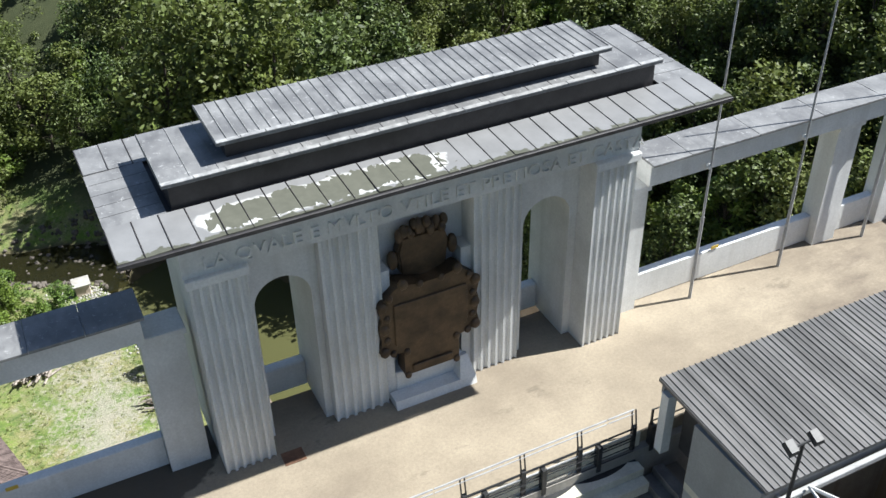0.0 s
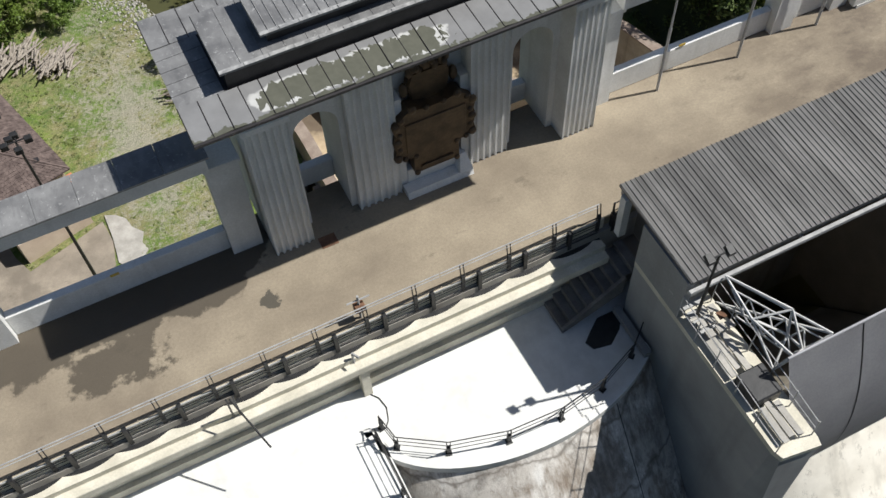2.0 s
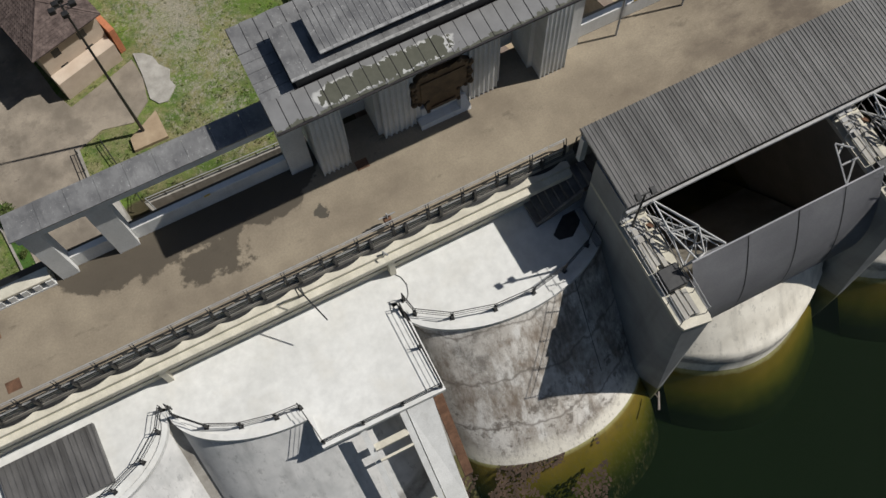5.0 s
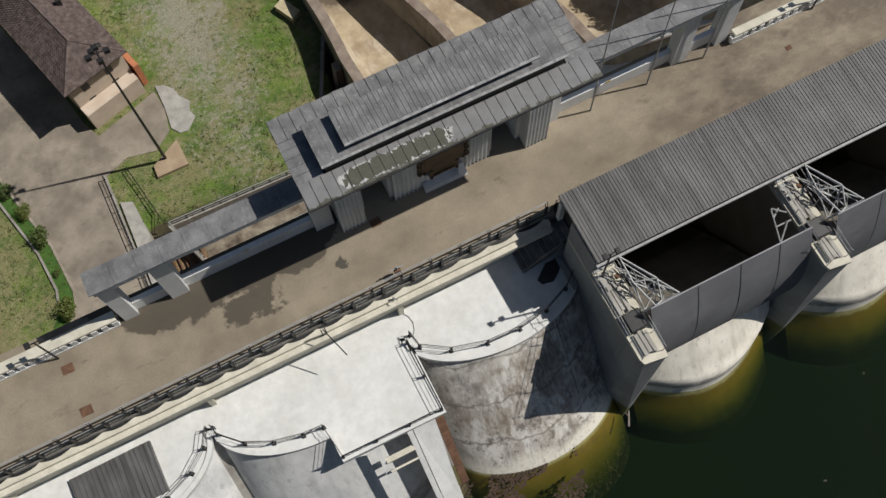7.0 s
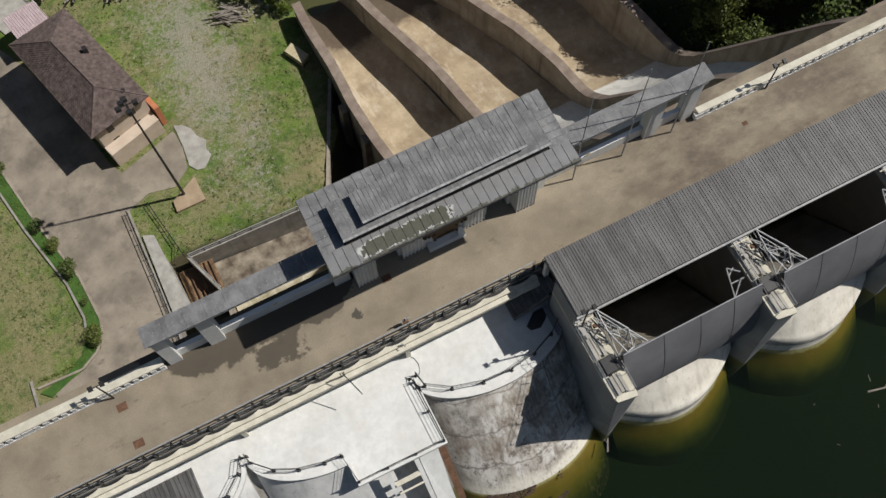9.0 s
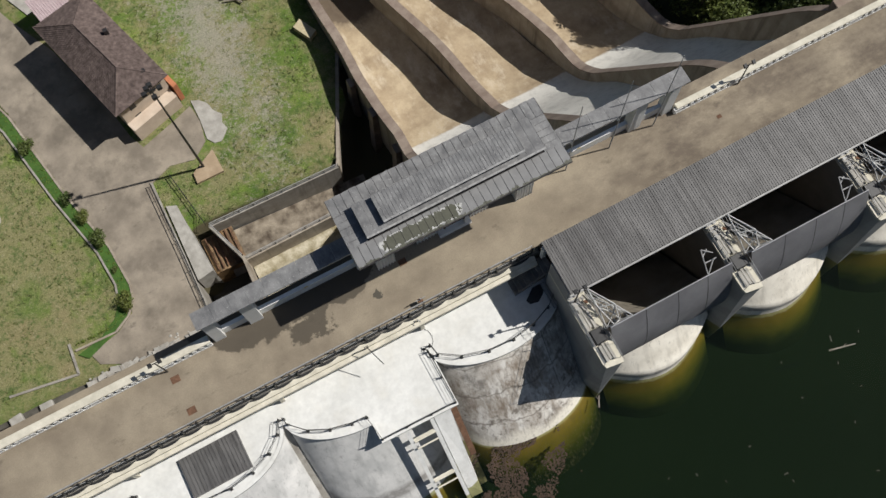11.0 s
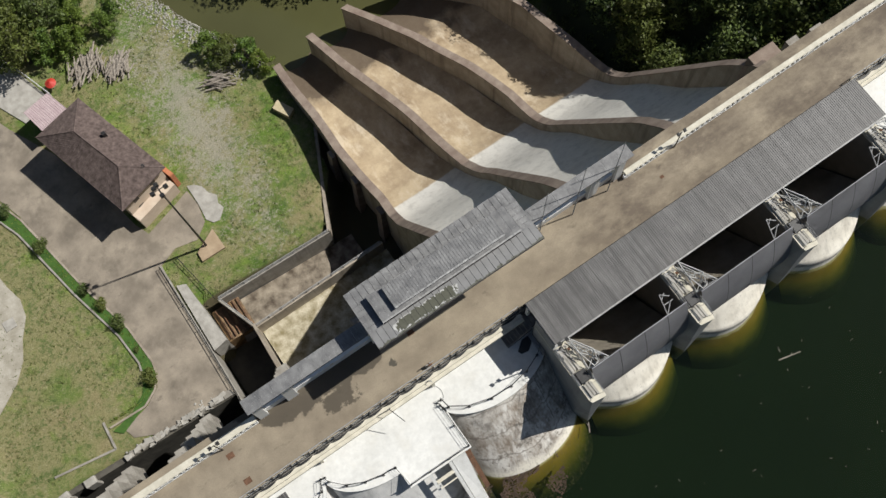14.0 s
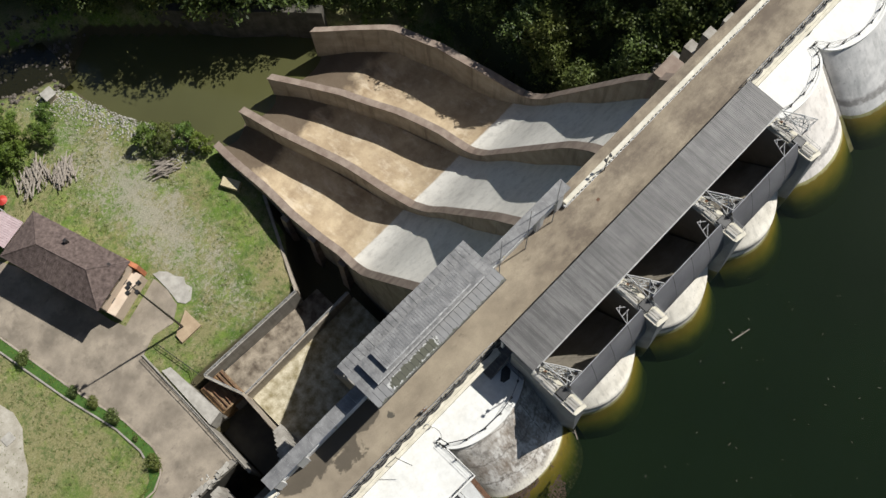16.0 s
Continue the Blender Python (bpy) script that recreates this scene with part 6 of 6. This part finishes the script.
stones("stream_boulders", 1300, in_stream, 0.5, BROWNROCK, "grey and brown boulders in the stream")
stones("bank_stones", 1800, on_bank, 0.2, PALEROCK, "pale stones along the river bank")
stones("foot_rubble", 120, by_dam, 0.28, PALEROCK, "pale rubble at the dam foot")

# ---- plants ----
def leaf_mesh(name, rng, clumps, leaves, spread, size, mat):
    """A crown: leaves in clumps; each clump is (centre, radius)."""
    vs, fs = [], []
    for c, r in clumps:
        for j in range(leaves):
            d = Vector((rng.gauss(0, 1), rng.gauss(0, 1), rng.gauss(0.25, 0.9))).normalized()
            p = c + d * r * rng.uniform(0.55, 1.05)
            u = Vector((rng.gauss(0, 1), rng.gauss(0, 1), rng.gauss(0, 0.6))).normalized()
            w = d.cross(u).normalized()
            s = size * rng.uniform(0.6, 1.3)
            k = len(vs)
            vs += [tuple(p - u * s), tuple(p + w * s * 0.55 + d * s * 0.15), tuple(p + u * s), tuple(p - w * s * 0.55 - d * s * 0.1)]
            fs.append((k, k + 1, k + 2, k + 3))
    data = bpy.data.meshes.new(name)
    data.from_pydata(vs, [], fs)
    data.materials.append(mat)
    return data


def tree(seed, h, rx, label, mat):
    rng = random.Random(seed)
    t = thing("tree", (0, 0, 0), label, "tree", "woodland trees")
    bm = mesh()
    bar(bm, (0, 0, -1.5), (0.1, 0.1, h * 0.75), 0.2, 7, 0.06)
    clumps = []
    for j in range(44):
        a, z = rng.uniform(0, math.tau), rng.uniform(0.16, 1.0)
        wide = rx * math.sin(math.pi * min(1.0, z * 0.8 + 0.12)) * rng.uniform(0.35, 1.1)
        c = Vector((wide * math.cos(a), wide * math.sin(a), h * z * rng.uniform(0.9, 1.08)))
        clumps.append((c, rng.uniform(0.55, 1.15) * h / 8))
        if j % 4 == 0:
            bar(bm, (0.05, 0.05, h * z * 0.6), tuple(c), 0.06, 4, 0.02)
    part("trunk", bm, BARK, t)
    child(new("crown", leaf_mesh("crown", rng, clumps, 60, rx, 0.2, mat)), t)
    return t


PROTO = [tree(21, 8.5, 3.2, "broad dark green deciduous tree on the slope", LEAF), tree(22, 10.5, 3.0, "tall dark green deciduous tree on the slope", LEAF), tree(23, 6.5, 3.0, "low bright green deciduous tree on the slope", LEAFB), tree(24, 9.0, 3.6, "rounded olive green deciduous tree on the slope", LEAF)]
rng = random.Random(42)
spots = []


def plant(x, y, k=None, s=1.0):
    k = rng.randrange(4) if k is None else k
    ob = copy_thing(PROTO[k], pose(x, y, ground_z(x, y) - 0.3, rng.uniform(-6, 6), rng.uniform(-6, 6), rng.uniform(0, 360)) @ Matrix.Scale(s * rng.uniform(0.8, 1.25), 4))
    spots.append((x, y))


tries = 0
far_spots = []
while (len(far_spots) < 260 or len(spots) < 540) and tries < 26000:
    tries += 1
    if tries % 4 == 0:
        x, y = rng.uniform(59, 105), rng.uniform(29, 95)
    elif tries % 4 == 1:
        x, y = rng.uniform(-75, 125), rng.uniform(150, 225)
    else:
        x, y = rng.uniform(-70, 90), rng.uniform(88, 150)
    far = (x - 8) * 0.62 + (y - 122) * 0.78
    ok = far > 1.5 or (y > 126 + 0.0 * x and x < 0) or (x > 62.5 + max(0, y - 62) * -0.1 and y < 95 and off(x, y, CHUTES) > 5)
    if not ok or off(x, y, STREAM) < (7.0 if x < 14 else 2.5) or off(x, y, CHUTES) < 2.5:
        continue
    near = 3.7 if y < 150 else 3.8
    if any((x - a) ** 2 + (y - b) ** 2 < near * near for a, b in spots):
        continue
    if y < 150 and len(spots) - len(far_spots) < 280:
        plant(x, y, None, 1.3)
    elif len(far_spots) < 330:
        spots.append((x, y))
        far_spots.append((x, y))
for x, y in ((57, 79), (53.5, 83.5), (49, 89), (44, 92.5), (40, 97), (36, 101.5), (32.5, 106), (28.5, 111), (24.5, 115.5), (20, 120), (14, 124), (62.5, 48), (61.5, 40)):
    plant(x, y, 1 if x > 18 else 0, 1.7 if 18 < x < 46 else 1.1)
for x, y in ((41, 104), (36, 109.5), (31, 115.5), (25.5, 121), (19, 125.5)):
    plant(x, y, 1, 2.3)
for x, y, k, s in ((-9.5, 106, 2, 0.9), (-13, 107, 2, 1.0), (-11, 112, 0, 1.0), (-6.5, 113, 2, 0.8), (-17, 108, 1, 1.1), (-3.5, 105.5, 2, 0.9), (-7.5, 109, 2, 0.8), (-14, 113, 1, 1.1), (-1, 109, 2, 0.6), (-16, 115, 0, 0.9), (-20, 110, 3, 0.9), (8.6, 92.3, 2, 0.75), (11.3, 90.5, 0, 0.62), (13.2, 87.6, 2, 0.75), (14.2, 84.8, 2, 0.6), (10.2, 89.2, 3, 0.5)):
    plant(x, y, k, s)
clumps = []
for x, y in far_spots:
    h = rng.uniform(6.5, 11)
    for j in range(30):
        a, z = rng.uniform(0, math.tau), rng.uniform(0.12, 1.0)
        wide = 3.4 * math.sin(math.pi * min(1.0, z * 0.8 + 0.12)) * rng.uniform(0.35, 1.1)
        clumps.append((Vector((x + wide * math.cos(a), y + wide * math.sin(a), ground_z(x, y) + h * z)), rng.uniform(0.7, 1.3)))
tagged(new("far_woods", leaf_mesh("far_woods", rng, clumps, 34, 1, 0.26, LEAF)), "dense green deciduous wood on the far slope", "woodland", "", "stuff")
for p in PROTO:
    p.location = (100 + 9 * PROTO.index(p), 78, ground_z(100 + 9 * PROTO.index(p), 78) - 0.3)


def bush(seed, r):
    rng = random.Random(seed)
    t = thing("bush", (0, 0, 0), "round clipped green bush on the verge", "bush", "verge bushes")
    bm = mesh()
    bar(bm, (0, 0, -0.2), (0, 0, r * 0.8), 0.08, 5)
    part("stem", bm, BARK, t)
    clumps = [(Vector((rng.uniform(-0.5, 0.5) * r, rng.uniform(-0.5, 0.5) * r, r * rng.uniform(0.45, 1.1))), r * rng.uniform(0.35, 0.6)) for j in range(16)]
    child(new("crown", leaf_mesh("crown", rng, clumps, 70, r, 0.12, LEAF)), t)
    return t


B0 = bush(31, 1.5)
B0.location = (-30.6, 77.9, VALLEY)
for x, y, s in ((-28.4, 67.9, 0.75), (-27.2, 64.2, 0.8), (-26.4, 60.1, 1.0), (-26.5, 49.9, 1.05), (-32.6, 86.5, 0.9), (-26.3, 55.0, 0.4), (-10.5, 75.4, 0.45), (-13.2, 74.3, 0.5)):
    copy_thing(B0, pose(x, y, VALLEY, 0, 0, 40 * s) @ Matrix.Scale(s, 4))

YARD_OUT = [(-34.5, 118), (-25.5, 99), (-21.6, 91), (-17.6, 77.6), (-15.6, 70.2), (-9.2, 72.2), (-7, 73), (-3.4, 69.6), (-5.2, 65.7), (-9.8, 64.6), (-14, 65), (-17, 64.3), (-17.1, 42), (-36, 42), (-36, 46.6), (-29, 46.6), (-25.3, 50), (-25.5, 57), (-28, 67.5), (-31, 84.5), (-40, 118)]
rng = random.Random(9)
clumps = []
while len(clumps) < 7000:
    x, y = rng.uniform(-62, 17), rng.uniform(44, 116)
    if noise.noise((x * 0.25, y * 0.25, 1.0)) + 0.5 * noise.noise((x * 0.9, y * 0.9, 2.0)) < rng.uniform(-0.5, 0.5):
        continue
    if inside(x, y, YARD_OUT) or off(x, y, BASIN) < 0.6 or off(x, y, CHUTES) < 0.8 or off(x, y, STREAM) < 0.5 or inside(x, y, [(-22, 91), (-16, 73), (-7, 76), (-13, 95)]) or (math.hypot((x + 1) * 1.5, (y - 80) * 0.62) < 9 and rng.random() < 0.75):
        continue
    clumps.append((Vector((x, y, ground_z(x, y) + 0.02)), rng.uniform(0.12, 0.34)))
tagged(new("lawn_tufts", leaf_mesh("lawn_tufts", rng, clumps, 9, 1, 0.09, TUFT)), "uneven grass tufts and weeds on the lawn", "grass", "", "stuff")

# hedge strip between the kerbs, undergrowth, floating wood
rng = random.Random(77)
clumps = []
line = [(-34.3, 89), (-32.0, 83), (-29.2, 68.4), (-26.7, 58.6), (-26.3, 52), (-27.6, 48.6), (-30, 47.6), (-35, 47.7)]
for p, q in zip(line, line[1:]):
    for j in range(int(math.dist(p, q) / 0.16)):
        f = rng.random()
        clumps.append((Vector((p[0] + (q[0] - p[0]) * f + rng.uniform(-0.7, 0.7), p[1] + (q[1] - p[1]) * f, VALLEY + 0.1)), 0.24))
tagged(new("verge_grass", leaf_mesh("verge_grass", rng, clumps, 12, 1, 0.09, LEAFB)), "short bright green grass strip between kerbs", "grass", "", "stuff")
clumps = []
while len(clumps) < 1500:
    x, y = rng.uniform(56, 100), rng.uniform(26, 95)
    if rng.random() < 0.6:
        x, y = rng.uniform(-60, 110), rng.uniform(90, 190)
    far = (x - 8) * 0.62 + (y - 122) * 0.78
    if (far > 0 or x > 57.5 + max(0, y - 62) * -0.1) and off(x, y, CHUTES) > 1.2 and off(x, y, STREAM) > 1:
        clumps.append((Vector((x, y, ground_z(x, y) + 0.3)), rng.uniform(0.5, 1.3)))
tagged(new("undergrowth", leaf_mesh("undergrowth", rng, clumps, 34, 1, 0.22, LEAF)), "dense green undergrowth below the trees", "undergrowth", "", "stuff")
for j in range(60):
    if j == 0:
        x, y, a, L = 15.9, 5.0, 1.0, 0.55
    elif j == 1:
        x, y, a, L = 37.8, -1.1, -0.26, 1.25
    else:
        x, y, a, L = rng.gauss(38, 12), rng.gauss(-8, 6), rng.uniform(0, 3.14), rng.uniform(0.03, 0.15) * (2.2 if j % 12 == 0 else 1)
        if y > 3 or abs(x - 9) < 6:
            y -= 12
    bm = mesh()
    bar(bm, (-L, 0, 0), (L, 0.05, 0.02), 0.08 if j < 2 else 0.025, 6, 0.05 if j < 2 else 0.02)
    if j < 2:
        bar(bm, (0.1, 0, 0), (0.4, 0.3, 0.04), 0.04, 5, 0.02)
    ob = tagged(part("driftwood", bm, DEADWOOD), "pale stick floating on the lake", "driftwood", "driftwood")
    ob.location, ob.rotation_euler = (x, y, WATER_Z + 0.02), (0, 0, a)
bm = mesh()
made = 0
while made < 2600:
    x, y = rng.uniform(2.5, 11.5), rng.uniform(-2.0, 6.2)
    if noise.noise((x * 0.45, y * 0.45, 3.0)) + 0.25 * noise.noise((x * 1.7, y * 1.7, 8.0)) + 0.12 - 0.13 * math.hypot((x - 6.2) * 0.8, (y - 3.2) * 0.9) + 0.2 < 0:
        continue
    made += 1
    s, a = rng.uniform(0.03, 0.13), rng.uniform(0, math.tau)
    ring = [(x + s * rng.uniform(0.5, 1.1) * math.cos(a + math.tau * q / 5), y + s * rng.uniform(0.5, 1.1) * math.sin(a + math.tau * q / 5)) for q in range(5)]
    prism(bm, ring, WATER_Z + 0.004, WATER_Z + 0.012 + 0.01 * rng.random())
tagged(part("debris", bm, SCUM), "raft of brown leaves and scum by the intake", "debris", "", "stuff")
